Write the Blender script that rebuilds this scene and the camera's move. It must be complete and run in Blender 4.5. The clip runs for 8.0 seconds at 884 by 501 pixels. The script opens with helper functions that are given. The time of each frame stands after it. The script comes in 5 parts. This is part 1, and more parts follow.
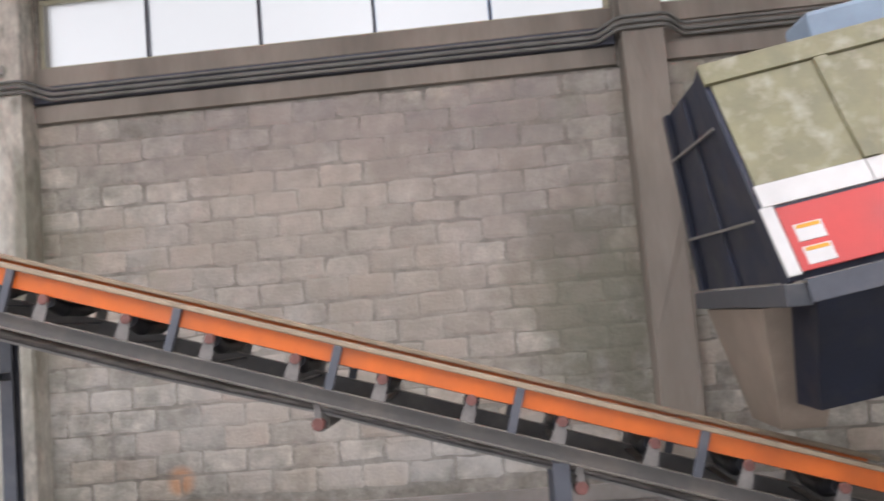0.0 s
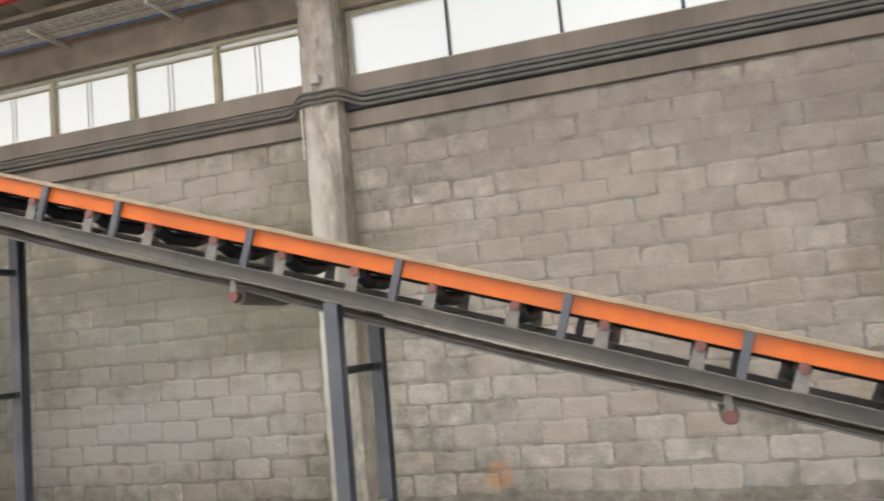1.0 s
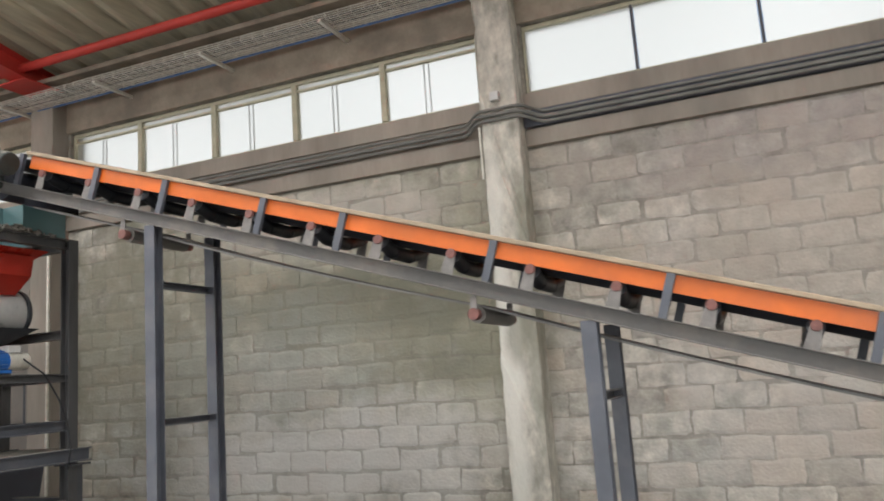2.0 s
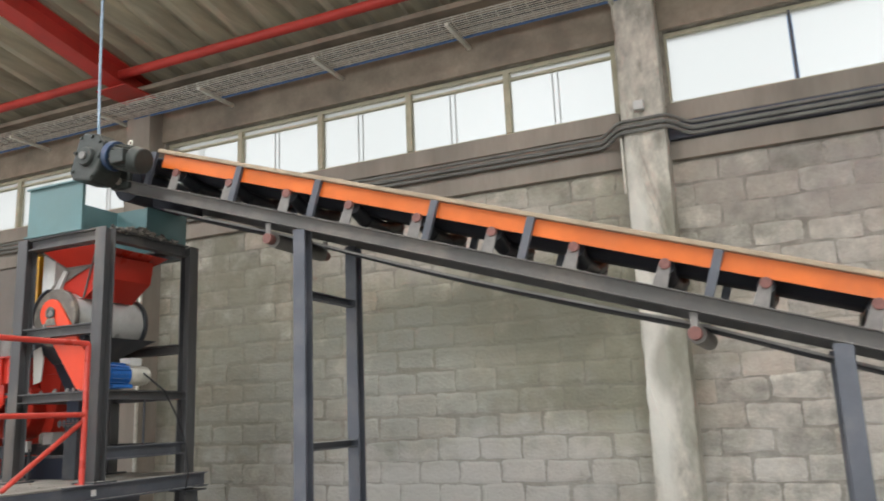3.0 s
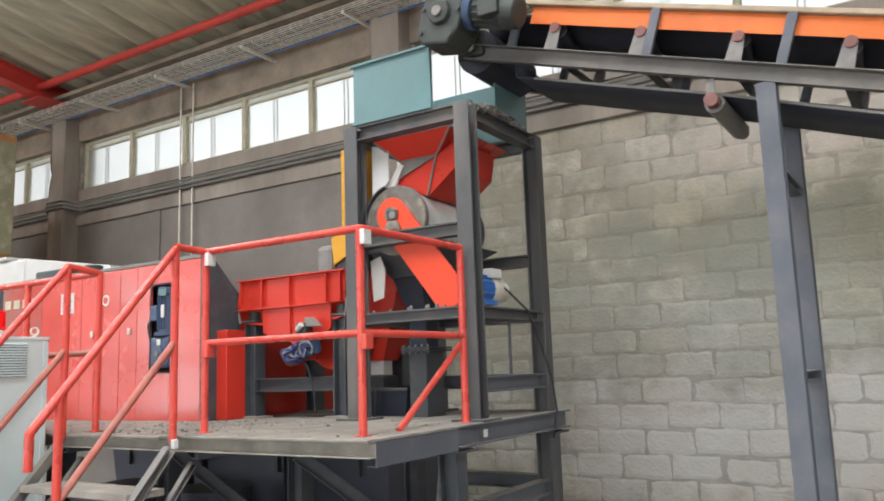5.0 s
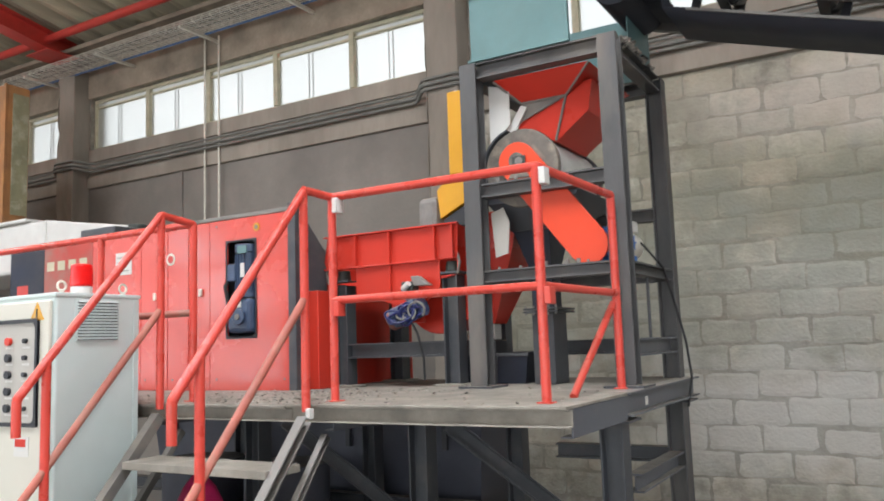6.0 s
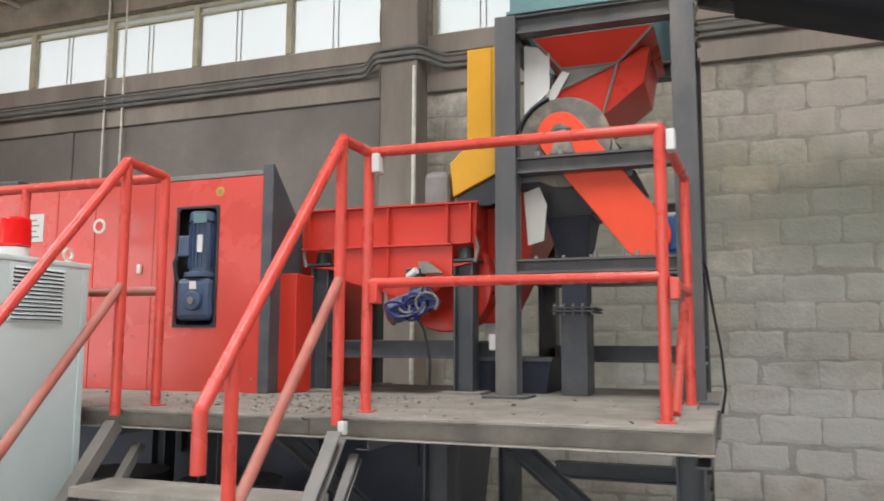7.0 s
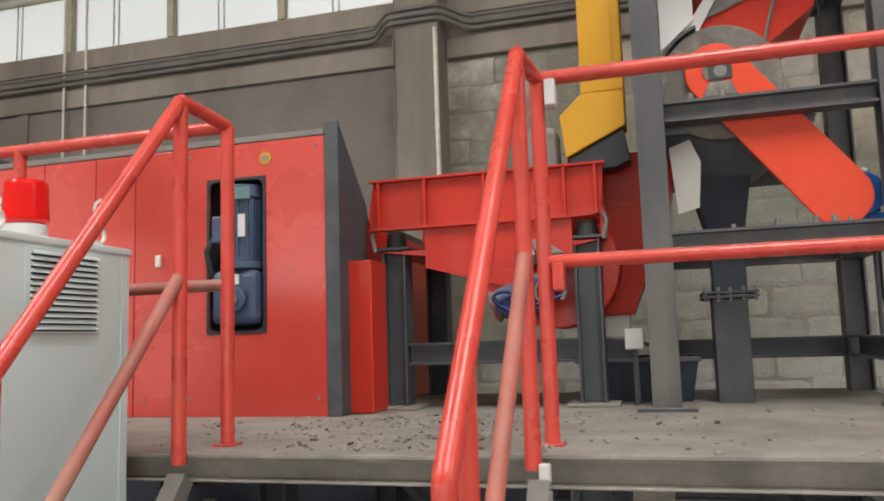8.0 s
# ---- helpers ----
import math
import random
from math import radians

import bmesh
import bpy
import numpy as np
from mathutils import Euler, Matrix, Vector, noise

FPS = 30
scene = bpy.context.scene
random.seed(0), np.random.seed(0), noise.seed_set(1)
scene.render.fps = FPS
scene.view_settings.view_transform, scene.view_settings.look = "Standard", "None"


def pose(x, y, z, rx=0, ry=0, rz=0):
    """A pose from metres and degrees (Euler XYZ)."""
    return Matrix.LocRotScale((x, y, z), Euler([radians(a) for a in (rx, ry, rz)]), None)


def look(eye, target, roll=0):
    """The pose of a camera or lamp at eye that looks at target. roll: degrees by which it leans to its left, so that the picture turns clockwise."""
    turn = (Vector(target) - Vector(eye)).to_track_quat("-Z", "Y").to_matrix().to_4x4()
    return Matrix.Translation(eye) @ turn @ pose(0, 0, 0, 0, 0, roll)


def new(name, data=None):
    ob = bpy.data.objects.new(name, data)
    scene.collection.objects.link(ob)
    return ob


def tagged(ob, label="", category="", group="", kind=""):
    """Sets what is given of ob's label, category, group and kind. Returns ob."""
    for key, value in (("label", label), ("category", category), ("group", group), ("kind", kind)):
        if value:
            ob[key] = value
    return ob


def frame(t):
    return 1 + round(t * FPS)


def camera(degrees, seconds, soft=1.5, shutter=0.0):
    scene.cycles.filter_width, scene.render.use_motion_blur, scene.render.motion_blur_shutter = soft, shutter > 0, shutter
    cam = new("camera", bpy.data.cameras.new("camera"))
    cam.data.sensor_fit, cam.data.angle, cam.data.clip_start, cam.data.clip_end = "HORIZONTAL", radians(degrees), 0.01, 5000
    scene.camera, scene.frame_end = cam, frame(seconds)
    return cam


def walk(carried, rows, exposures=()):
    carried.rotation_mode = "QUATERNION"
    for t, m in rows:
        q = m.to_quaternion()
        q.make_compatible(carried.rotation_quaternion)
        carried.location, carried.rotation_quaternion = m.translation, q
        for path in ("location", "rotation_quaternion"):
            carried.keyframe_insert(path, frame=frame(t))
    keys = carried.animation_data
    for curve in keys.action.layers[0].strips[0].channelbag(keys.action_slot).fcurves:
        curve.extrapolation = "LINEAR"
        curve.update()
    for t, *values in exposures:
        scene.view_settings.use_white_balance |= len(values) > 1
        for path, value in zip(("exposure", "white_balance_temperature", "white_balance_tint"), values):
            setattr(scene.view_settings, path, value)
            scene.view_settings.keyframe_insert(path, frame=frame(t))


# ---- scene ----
cam = camera(58.5, 8.0, soft=1.8, shutter=0.25)
PATH = [
    (0, (-0.155, -0.148, 1.746), (-0.276, 1.842, 1.913), -4.9),
    (0.5, (-0.666, -0.104, 1.756), (-1.05, 1.85, 1.943), -5.7),
    (1, (-1.29, -0.129, 1.749), (-1.881, 1.769, 1.967), -5.2),
    (1.5, (-1.843, -0.137, 1.742), (-2.57, 1.708, 1.999), -5.3),
    (2.8, (-3.39, -0.045, 1.76), (-4.143, 1.761, 2.176), -2.3),
    (3, (-3.572, -0.004, 1.759), (-4.365, 1.786, 2.169), -2.4),
    (3.5, (-4.157, 0.066, 1.732), (-5.034, 1.836, 2.048), -4.4),
    (4, (-4.771, 0.124, 1.754), (-5.815, 1.806, 2.038), -5.2),
    (4.5, (-5.336, 0.277, 1.751), (-6.445, 1.914, 2.048), -2.5),
    (4.7, (-5.55, 0.33, 1.716), (-6.636, 1.982, 2.019), -2.2),
    (5.8, (-6.662, 0.244, 1.673), (-7.67, 1.954, 1.922), -2.0),
    (6, (-6.869, 0.261, 1.654), (-7.862, 1.981, 1.887), -2.0),
    (6.5, (-7.44, 0.414, 1.648), (-8.251, 2.229, 1.875), -0.0),
    (7, (-7.902, 0.568, 1.65), (-8.58, 2.435, 1.885), 0.3),
    (7.5, (-8.431, 0.801, 1.668), (-9.077, 2.679, 1.909), -1.5),
    (8, (-8.833, 1.153, 1.677), (-9.375, 3.065, 1.903), -1.8),
]
walk(cam, [(t, look(eye, target, roll)) for t, eye, target, roll in PATH], exposures=((0.0, -0.08, 6050, 16), (1.0, -0.03, 6420, 10), (1.5, -0.08, 6320, 9), (3.5, 0.05, 6130, 7), (4.5, 0.22, 6100, 7), (6.0, 0.16, 6080, 8), (6.6, 0.05, 6080, 8), (7.4, -0.12, 6230, 8), (8.0, -0.25, 6420, 8)))

# ---- world and large lights ----
SUN_ELEVATION, SUN_TURN = 52, 200
world = bpy.data.worlds.new("sky")
world.use_nodes = True
scene.world = world
sky = world.node_tree.nodes.new("ShaderNodeTexSky")
sky.sky_type, sky.sun_disc = "NISHITA", False
sky.sun_elevation, sky.sun_rotation = radians(SUN_ELEVATION), radians(SUN_TURN)
sky.dust_density = 3.0
background = world.node_tree.nodes["Background"]
background.inputs["Strength"].default_value = 0.15
world.node_tree.links.new(sky.outputs[0], background.inputs["Color"])
sun = new("sun", bpy.data.lights.new("sun", "SUN"))
sun.data.energy, sun.data.angle, sun.data.color = 2.5, radians(0.5), (1.0, 0.95, 0.88)
sun.matrix_world = pose(0, 0, 20, 90 - SUN_ELEVATION, 0, 180 - SUN_TURN)


def opening_light(name, x, y, z, wide, high, turn, tilt, watts, colour):
    """Daylight that comes in through one opening."""
    ob = new(name, bpy.data.lights.new(name, "AREA"))
    ob.data.shape, ob.data.size, ob.data.size_y = "RECTANGLE", wide, high
    ob.data.energy, ob.data.color = watts, colour
    ob.matrix_world = pose(x, y, z, tilt, 0, turn)
    return ob


DAY = (1.0, 0.988, 0.985)
for door_x in (-17.0, -9.0, -1.0, 6.0):
    opening_light("door_daylight", door_x, -14.05, 2.6, 5.6, 5.0, 0, 90, 360, DAY)
opening_light("gate_daylight", -24.05, -8.5, 2.6, 6.4, 5.0, -90, 90, 420, DAY)
for sky_x in (-19.8, -13.8, -7.6, -1.6, 4.4):
    opening_light("skylight_daylight", sky_x, 0.0, 7.3, 1.6, 4.7, 0, -10, 500, DAY)
BAYS = ((-4.41, 1.165), (-10.42, -4.84), (-16.41, -10.815), (-22.4, -16.8), (1.6, 7.2))
for bay_a, bay_b in BAYS:
    opening_light("window_daylight", (bay_a + bay_b) / 2, 7.45, 4.85, bay_b - bay_a + 0.34, 0.9, 180, 80, 58, (1.0, 1.0, 1.0))
scene.view_settings.exposure = 0.0


# ---- materials ----
def surface(name, colour, rough=0.6, metal=0.0, vary=0.25, scale=6.0, fine=60.0, bump=0.15, dust=0.0,
            dust_colour=(0.36, 0.32, 0.26), stain=0.0, stain_colour=(0.1, 0.09, 0.07), stain_scale=1.2, each=0.0,
            island=False, coat=0.0, streak=1.0, lane=1.0, gloss=0.5, patches=(), bloom=0.0):
    """A painted, cast or rolled surface: two scales of tone, fine relief, dust on what faces up and stains."""
    m = bpy.data.materials.new(name)
    m.use_nodes = True
    t = m.node_tree
    p = t.nodes["Principled BSDF"]
    p.inputs["Metallic"].default_value = metal
    p.inputs["Coat Weight"].default_value = coat
    p.inputs["Specular IOR Level"].default_value = gloss

    def node(kind, **values):
        n = t.nodes.new(kind)
        for k, v in values.items():
            n.inputs[k].default_value = v
        return n

    geo = node("ShaderNodeNewGeometry")
    at = node("ShaderNodeMapping")
    at.inputs["Scale"].default_value = (1, lane, streak)
    t.links.new(geo.outputs["Position"], at.inputs["Vector"])

    def noise_at(s, detail):
        n = node("ShaderNodeTexNoise", Scale=s, Detail=detail, Roughness=0.6)
        t.links.new(at.outputs[0], n.inputs["Vector"])
        return n.outputs["Fac"]

    def ramp(fac, lo, hi, to_lo, to_hi):
        n = node("ShaderNodeMapRange")
        for i, v in ((1, lo), (2, hi), (3, to_lo), (4, to_hi)):
            n.inputs[i].default_value = v
        t.links.new(fac, n.inputs[0])
        return n.outputs[0]

    def mix(fac, a, b, blend="MIX"):
        n = t.nodes.new("ShaderNodeMix")
        n.data_type, n.blend_type = "RGBA", blend
        for socket, value in ((n.inputs[0], fac), (n.inputs[6], a), (n.inputs[7], b)):
            if isinstance(value, bpy.types.NodeSocket):
                t.links.new(value, socket)
            elif isinstance(value, tuple):
                socket.default_value = (*value, 1)
            else:
                socket.default_value = value
        return n.outputs[2]

    dark = tuple(c * (1 - vary) for c in colour)
    light = tuple(min(1, c * (1 + 0.6 * vary)) for c in colour)
    broad, small = noise_at(scale, 4), noise_at(fine, 3)
    col = mix(ramp(broad, 0.3, 0.7, 0, 1), dark, light)
    col = mix(ramp(small, 0.35, 0.7, 0, 0.35 * vary * 2), col, dark)
    if each:
        if island:
            own = geo.outputs["Random Per Island"]
        else:
            own = node("ShaderNodeObjectInfo").outputs["Random"]
        tone = node("ShaderNodeCombineColor")
        a = ramp(own, 0, 1, 1 - each, 1 + 0.55 * each)
        for i in range(3):
            t.links.new(a, tone.inputs[i])
        col = mix(1.0, col, tone.outputs[0], "MULTIPLY")
        turn = node("ShaderNodeMath")
        turn.operation = "MULTIPLY"
        turn.inputs[1].default_value = 7.31
        t.links.new(own, turn.inputs[0])
        wrap = node("ShaderNodeMath")
        wrap.operation = "FRACT"
        t.links.new(turn.outputs[0], wrap.inputs[0])
        ruddy = tuple(c * k for c, k in zip(colour, (1.0, 0.86, 0.78)))
        col = mix(ramp(wrap.outputs[0], 0.55, 1.0, 0.0, 0.55), col, ruddy)
    if stain:
        blot = noise_at(stain_scale, 6)
        col = mix(ramp(blot, 0.5, 0.72, 0, stain), col, stain_colour)
    if bloom:
        col = mix(ramp(noise_at(1.7, 7), 0.52, 0.75, 0, bloom), col, (0.66, 0.64, 0.6))
    for cx, cz, rx, rz, deep, tint in patches:
        spot = node("ShaderNodeMapping")
        spot.vector_type = "TEXTURE"
        spot.inputs["Location"].default_value = (cx, 7.0, cz)
        spot.inputs["Scale"].default_value = (rx, 4.0, rz)
        t.links.new(geo.outputs["Position"], spot.inputs["Vector"])
        reach = node("ShaderNodeVectorMath")
        reach.operation = "LENGTH"
        t.links.new(spot.outputs[0], reach.inputs[0])
        ragged = node("ShaderNodeMath")
        ragged.operation = "ADD"
        t.links.new(reach.outputs["Value"], ragged.inputs[0])
        t.links.new(ramp(noise_at(2.2, 6), 0.3, 0.7, -0.45, 0.45), ragged.inputs[1])
        col = mix(ramp(ragged.outputs[0], 0.5, 1.15, deep, 0.0), col, tint)
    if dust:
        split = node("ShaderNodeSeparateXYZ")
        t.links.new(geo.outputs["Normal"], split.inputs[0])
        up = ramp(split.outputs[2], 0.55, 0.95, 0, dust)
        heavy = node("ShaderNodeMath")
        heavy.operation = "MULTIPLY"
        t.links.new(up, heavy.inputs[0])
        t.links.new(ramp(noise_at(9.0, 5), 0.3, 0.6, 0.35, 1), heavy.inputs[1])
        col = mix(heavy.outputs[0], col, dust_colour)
    t.links.new(col, p.inputs["Base Color"])
    t.links.new(ramp(broad, 0.25, 0.75, max(0.04, rough - 0.12), min(1, rough + 0.12)), p.inputs["Roughness"])
    if bump:
        b = node("ShaderNodeBump", Strength=bump, Distance=0.01)
        t.links.new(small, b.inputs["Height"])
        t.links.new(b.outputs[0], p.inputs["Normal"])
    return m


GREEN_STAIN_SHADE = (0.24, 0.235, 0.175)
MOSS_SHADE, LIME_LIT, DARK_BROWN = (0.19, 0.185, 0.135), (0.66, 0.64, 0.6), (0.27, 0.225, 0.215)
PINKISH = (0.64, 0.585, 0.53)
CREAM = (0.74, 0.72, 0.64)
ORANGE_MARK = (0.6, 0.3, 0.14)
DULL_BROWN = (0.4, 0.345, 0.275)
ALGAE, TEAL_BLOOM = (0.36, 0.345, 0.25), (0.4, 0.415, 0.385)
# Stains, plus painted light low on the wall and shade behind the tower.
WALL_PATCHES = ((-7.4, 2.2, 3.6, 2.6, 0.4, ALGAE), (-1.6, 2.6, 3.4, 1.9, 0.35, PINKISH), (-5.9, 2.15, 1.6, 0.65, 0.5, MOSS_SHADE), (-6.6, 3.2, 3.0, 1.5, 0.34, ALGAE), (-6.9, 3.55, 1.7, 0.4, 0.5, PINKISH), (-7.1, 1.9, 1.0, 1.1, 0.3, TEAL_BLOOM), (-4.9, 2.2, 0.5, 1.8, 0.6, ALGAE),
        (0.75, 1.9, 0.8, 1.15, 0.85, MOSS_SHADE), (-5.6, 2.75, 1.2, 0.4, 0.75, MOSS_SHADE), (-7.4, 2.7, 0.9, 0.45, 0.4, MOSS_SHADE), (-5.2, 1.9, 0.7, 0.3, 0.5, MOSS_SHADE), (-9.4, 2.4, 1.5, 1.9, 0.62, MOSS_SHADE),
        (-6.2, 1.15, 2.2, 0.6, 0.35, LIME_LIT), (-2.6, 1.1, 1.5, 0.6, 0.25, LIME_LIT), (-2.0, 3.6, 2.6, 0.5, 0.45, DARK_BROWN), (0.2, 3.1, 1.3, 1.1, 0.4, DARK_BROWN), (-0.4, 0.5, 1.4, 0.3, 0.45, LIME_LIT), (-6.4, 2.6, 2.3, 0.42, 0.6, MOSS_SHADE), (-7.9, 1.6, 1.9, 1.3, 0.28, TEAL_BLOOM), (-7.0, 0.95, 2.6, 0.6, 0.5, LIME_LIT), (-3.21, 0.44, 0.12, 0.14, 0.7, ORANGE_MARK),
        (-1.9, 2.7, 2.2, 0.9, 0.45, DULL_BROWN), (-0.6, 1.7, 1.2, 0.7, 0.4, DULL_BROWN), (-1.8, 0.9, 1.3, 0.6, 0.35, DULL_BROWN))
BLOCK = dict(patches=WALL_PATCHES, bloom=0.4, rough=0.92, vary=0.5, scale=6.5, fine=34, bump=1.0, stain=0.6, stain_colour=GREEN_STAIN_SHADE, stain_scale=0.6)
M_BLOCK = surface("concrete_block", (0.52, 0.487, 0.415), each=0.3, **BLOCK)
M_BLOCKS = surface("concrete_blocks", (0.52, 0.487, 0.415), each=0.3, island=True, **BLOCK)
M_MORTAR = surface("mortar", (0.345, 0.317, 0.268), **{**BLOCK, "patches": [(*d[:4], d[4] * (1.0 if d[5] == MOSS_SHADE else 0.35), d[5]) for d in WALL_PATCHES], "bloom": 0.2, "vary": 0.5, "scale": 7, "stain": 0.85, "stain_colour": (0.19, 0.175, 0.14), "stain_scale": 1.9})
M_CONCRETE = surface("cast_concrete", (0.33, 0.288, 0.24), 0.9, vary=0.3, scale=1.6, fine=30, bump=0.35, stain=0.5, streak=0.25)
M_PLINTH = surface("plinth_concrete", (0.33, 0.3, 0.27), 0.9, vary=0.3, scale=2, fine=30, bump=0.4, dust=0.6, dust_colour=(0.5, 0.47, 0.43))
# Cream left and green-grey right strips paint the pier's lit and shaded sides.
M_PAINTED_PIER = surface("flaking_whitewash", (0.62, 0.585, 0.5), 0.9, vary=0.35, scale=12, fine=40, bump=0.8, stain=0.95, stain_scale=6.5, stain_colour=(0.25, 0.235, 0.19), streak=0.5,
                         patches=((-4.7, 1.3, 0.13, 1.9, 0.9, CREAM), (-4.72, 3.0, 0.1, 1.1, 0.75, CREAM), (-4.45, 2.6, 0.1, 1.5, 0.7, GREEN_STAIN_SHADE), (-4.6, 2.1, 0.12, 0.25, 0.6, GREEN_STAIN_SHADE)))
M_PLASTER = surface("grey_plaster", (0.235, 0.21, 0.185), 0.9, vary=0.25, scale=1.3, fine=25, bump=0.3, stain=0.5, stain_colour=(0.2, 0.185, 0.16), stain_scale=0.9)
M_FLOOR = surface("floor_concrete", (0.21, 0.198, 0.182), 0.75, vary=0.3, scale=0.8, fine=25, bump=0.2, stain=0.5)
M_SOFFIT = surface("eave_concrete", (0.33, 0.275, 0.21), 0.9, vary=0.4, scale=2.2, fine=25, bump=0.3, stain=0.4)
M_ROOF = surface("roof_sheet", (0.6, 0.55, 0.4), 0.6, vary=0.35, scale=6.0, fine=20, bump=0.1, stain=0.5, stain_colour=(0.17, 0.155, 0.12), stain_scale=3.5, lane=0.06)
M_FRAME = surface("window_paint", (0.5, 0.465, 0.33), 0.6, vary=0.2, bump=0.1)
M_FRAME_DARK = surface("bar_iron", (0.09, 0.09, 0.1), 0.6, vary=0.2, bump=0.1)
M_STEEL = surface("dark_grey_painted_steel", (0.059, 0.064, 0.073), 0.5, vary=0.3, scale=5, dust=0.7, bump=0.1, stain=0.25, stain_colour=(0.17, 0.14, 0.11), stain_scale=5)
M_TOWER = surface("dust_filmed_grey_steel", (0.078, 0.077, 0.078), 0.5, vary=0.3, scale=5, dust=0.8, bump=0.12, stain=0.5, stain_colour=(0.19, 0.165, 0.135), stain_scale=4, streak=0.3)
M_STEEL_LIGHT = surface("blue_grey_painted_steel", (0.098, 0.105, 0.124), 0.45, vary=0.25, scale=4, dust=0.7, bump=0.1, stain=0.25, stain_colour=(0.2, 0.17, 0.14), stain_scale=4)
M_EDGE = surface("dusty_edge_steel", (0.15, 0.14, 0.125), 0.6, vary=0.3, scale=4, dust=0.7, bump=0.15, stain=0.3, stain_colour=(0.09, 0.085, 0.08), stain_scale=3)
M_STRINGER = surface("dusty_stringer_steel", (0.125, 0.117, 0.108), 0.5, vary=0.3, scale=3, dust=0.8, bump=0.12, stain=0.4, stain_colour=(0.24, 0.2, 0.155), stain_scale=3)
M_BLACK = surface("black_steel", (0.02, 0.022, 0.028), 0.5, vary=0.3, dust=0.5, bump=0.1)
M_ORANGE = surface("orange_paint", (0.64, 0.14, 0.014), 0.45, vary=0.22, scale=3, bump=0.05, stain=0.25, stain_colour=(0.45, 0.14, 0.04), stain_scale=4)
M_LIP = surface("dusty_belt_edge", (0.4, 0.315, 0.22), 0.9, vary=0.25, scale=6, bump=0.4)
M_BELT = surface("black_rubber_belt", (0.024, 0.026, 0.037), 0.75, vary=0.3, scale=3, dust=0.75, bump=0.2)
M_BELT_EDGE = surface("worn_lit_belt_edge", (0.27, 0.26, 0.245), 0.7, vary=0.4, scale=1.2, bump=0.2, stain=0.7, stain_colour=(0.07, 0.07, 0.07), stain_scale=1.6)
M_RED = surface("red_machine_paint", (0.54, 0.038, 0.022), 0.34, gloss=0.2, vary=0.14, scale=2, bump=0.04, dust=0.5, coat=0.06, stain=0.18, stain_colour=(0.42, 0.05, 0.03), stain_scale=3)
M_RED_GLOSS = surface("glossy_red_panel_paint", (0.56, 0.06, 0.043), 0.24, gloss=0.6, vary=0.16, scale=1.8, bump=0.03, stain=0.15, stain_colour=(0.45, 0.06, 0.03), stain_scale=3)
M_BLUE_PIPE = surface("blue_grey_pipe", (0.08, 0.16, 0.34), 0.5, vary=0.2, bump=0.1)
M_TRUNK = surface("dark_blue_grey_trunking", (0.085, 0.09, 0.115), 0.5, vary=0.25, scale=2, bump=0.1, dust=0.5)
M_END_PLATE = surface("dusty_end_plate", (0.15, 0.135, 0.115), 0.7, vary=0.4, scale=9, bump=0.3, stain=0.75, stain_colour=(0.38, 0.32, 0.24), stain_scale=8)
M_RAIL = surface("red_rail_paint", (0.6, 0.062, 0.043), 0.3, gloss=0.42, vary=0.15, scale=5, bump=0.08, dust=0.35, stain=0.25, stain_colour=(0.42, 0.1, 0.06), stain_scale=6)
M_RAIL_WORN = surface("worn_red_rail_paint", (0.42, 0.12, 0.085), 0.6, vary=0.3, scale=7, bump=0.15, dust=0.4, stain=0.6, stain_colour=(0.3, 0.2, 0.15), stain_scale=5)
M_GUARD = surface("orange_red_guard_paint", (0.7, 0.066, 0.024), 0.4, gloss=0.3, vary=0.1, scale=3, bump=0.03, dust=0.3)
M_GREY = surface("light_grey_cabinet_paint", (0.55, 0.63, 0.61), 0.45, vary=0.08, scale=2, bump=0.04, stain=0.2, stain_colour=(0.34, 0.37, 0.35), stain_scale=2)
M_WHITE = surface("off_white_paint", (0.62, 0.61, 0.58), 0.55, vary=0.12, scale=3, bump=0.05, dust=0.3)
M_YELLOW = surface("yellow_paint", (0.62, 0.305, 0.005), 0.4, vary=0.12, scale=3, bump=0.05, stain=0.2, stain_colour=(0.4, 0.25, 0.05))
M_TEAL = surface("teal_paint", (0.115, 0.215, 0.22), 0.5, vary=0.15, scale=3, bump=0.06, dust=0.4, stain=0.2)
M_MOTOR = surface("blue_grey_motor_paint", (0.045, 0.075, 0.14), 0.4, vary=0.25, scale=10, bump=0.15, dust=0.6)
M_BLUE = surface("bright_blue_motor_paint", (0.02, 0.15, 0.5), 0.4, vary=0.15, bump=0.1, dust=0.5)
M_GEAR = surface("grey_green_gearbox_paint", (0.042, 0.048, 0.042), 0.55, vary=0.4, scale=14, bump=0.4, dust=0.8)
M_RUST = surface("rusty_brown_sheet", (0.36, 0.16, 0.05), 0.7, vary=0.35, scale=3, bump=0.2, stain=0.5, stain_colour=(0.16, 0.09, 0.045))
M_ROLLER = surface("red_brown_bearing_cap", (0.2, 0.085, 0.07), 0.6, vary=0.35, scale=20, bump=0.2, dust=0.5)
M_BRACKET = surface("dusty_grey_bracket", (0.21, 0.195, 0.18), 0.6, vary=0.3, scale=12, bump=0.2, dust=0.6)
M_GALV = surface("galvanised_steel", (0.72, 0.69, 0.6), 0.45, metal=0.25, vary=0.2, scale=20, bump=0.05)
M_DRUM = surface("stainless_drum", (0.7, 0.7, 0.67), 0.35, metal=0.3, vary=0.15, scale=8, bump=0.05, dust=0.4)
M_ROOF_RED = surface("red_oxide_steel", (0.6, 0.06, 0.045), 0.5, vary=0.2, scale=3, bump=0.08, dust=0.2)
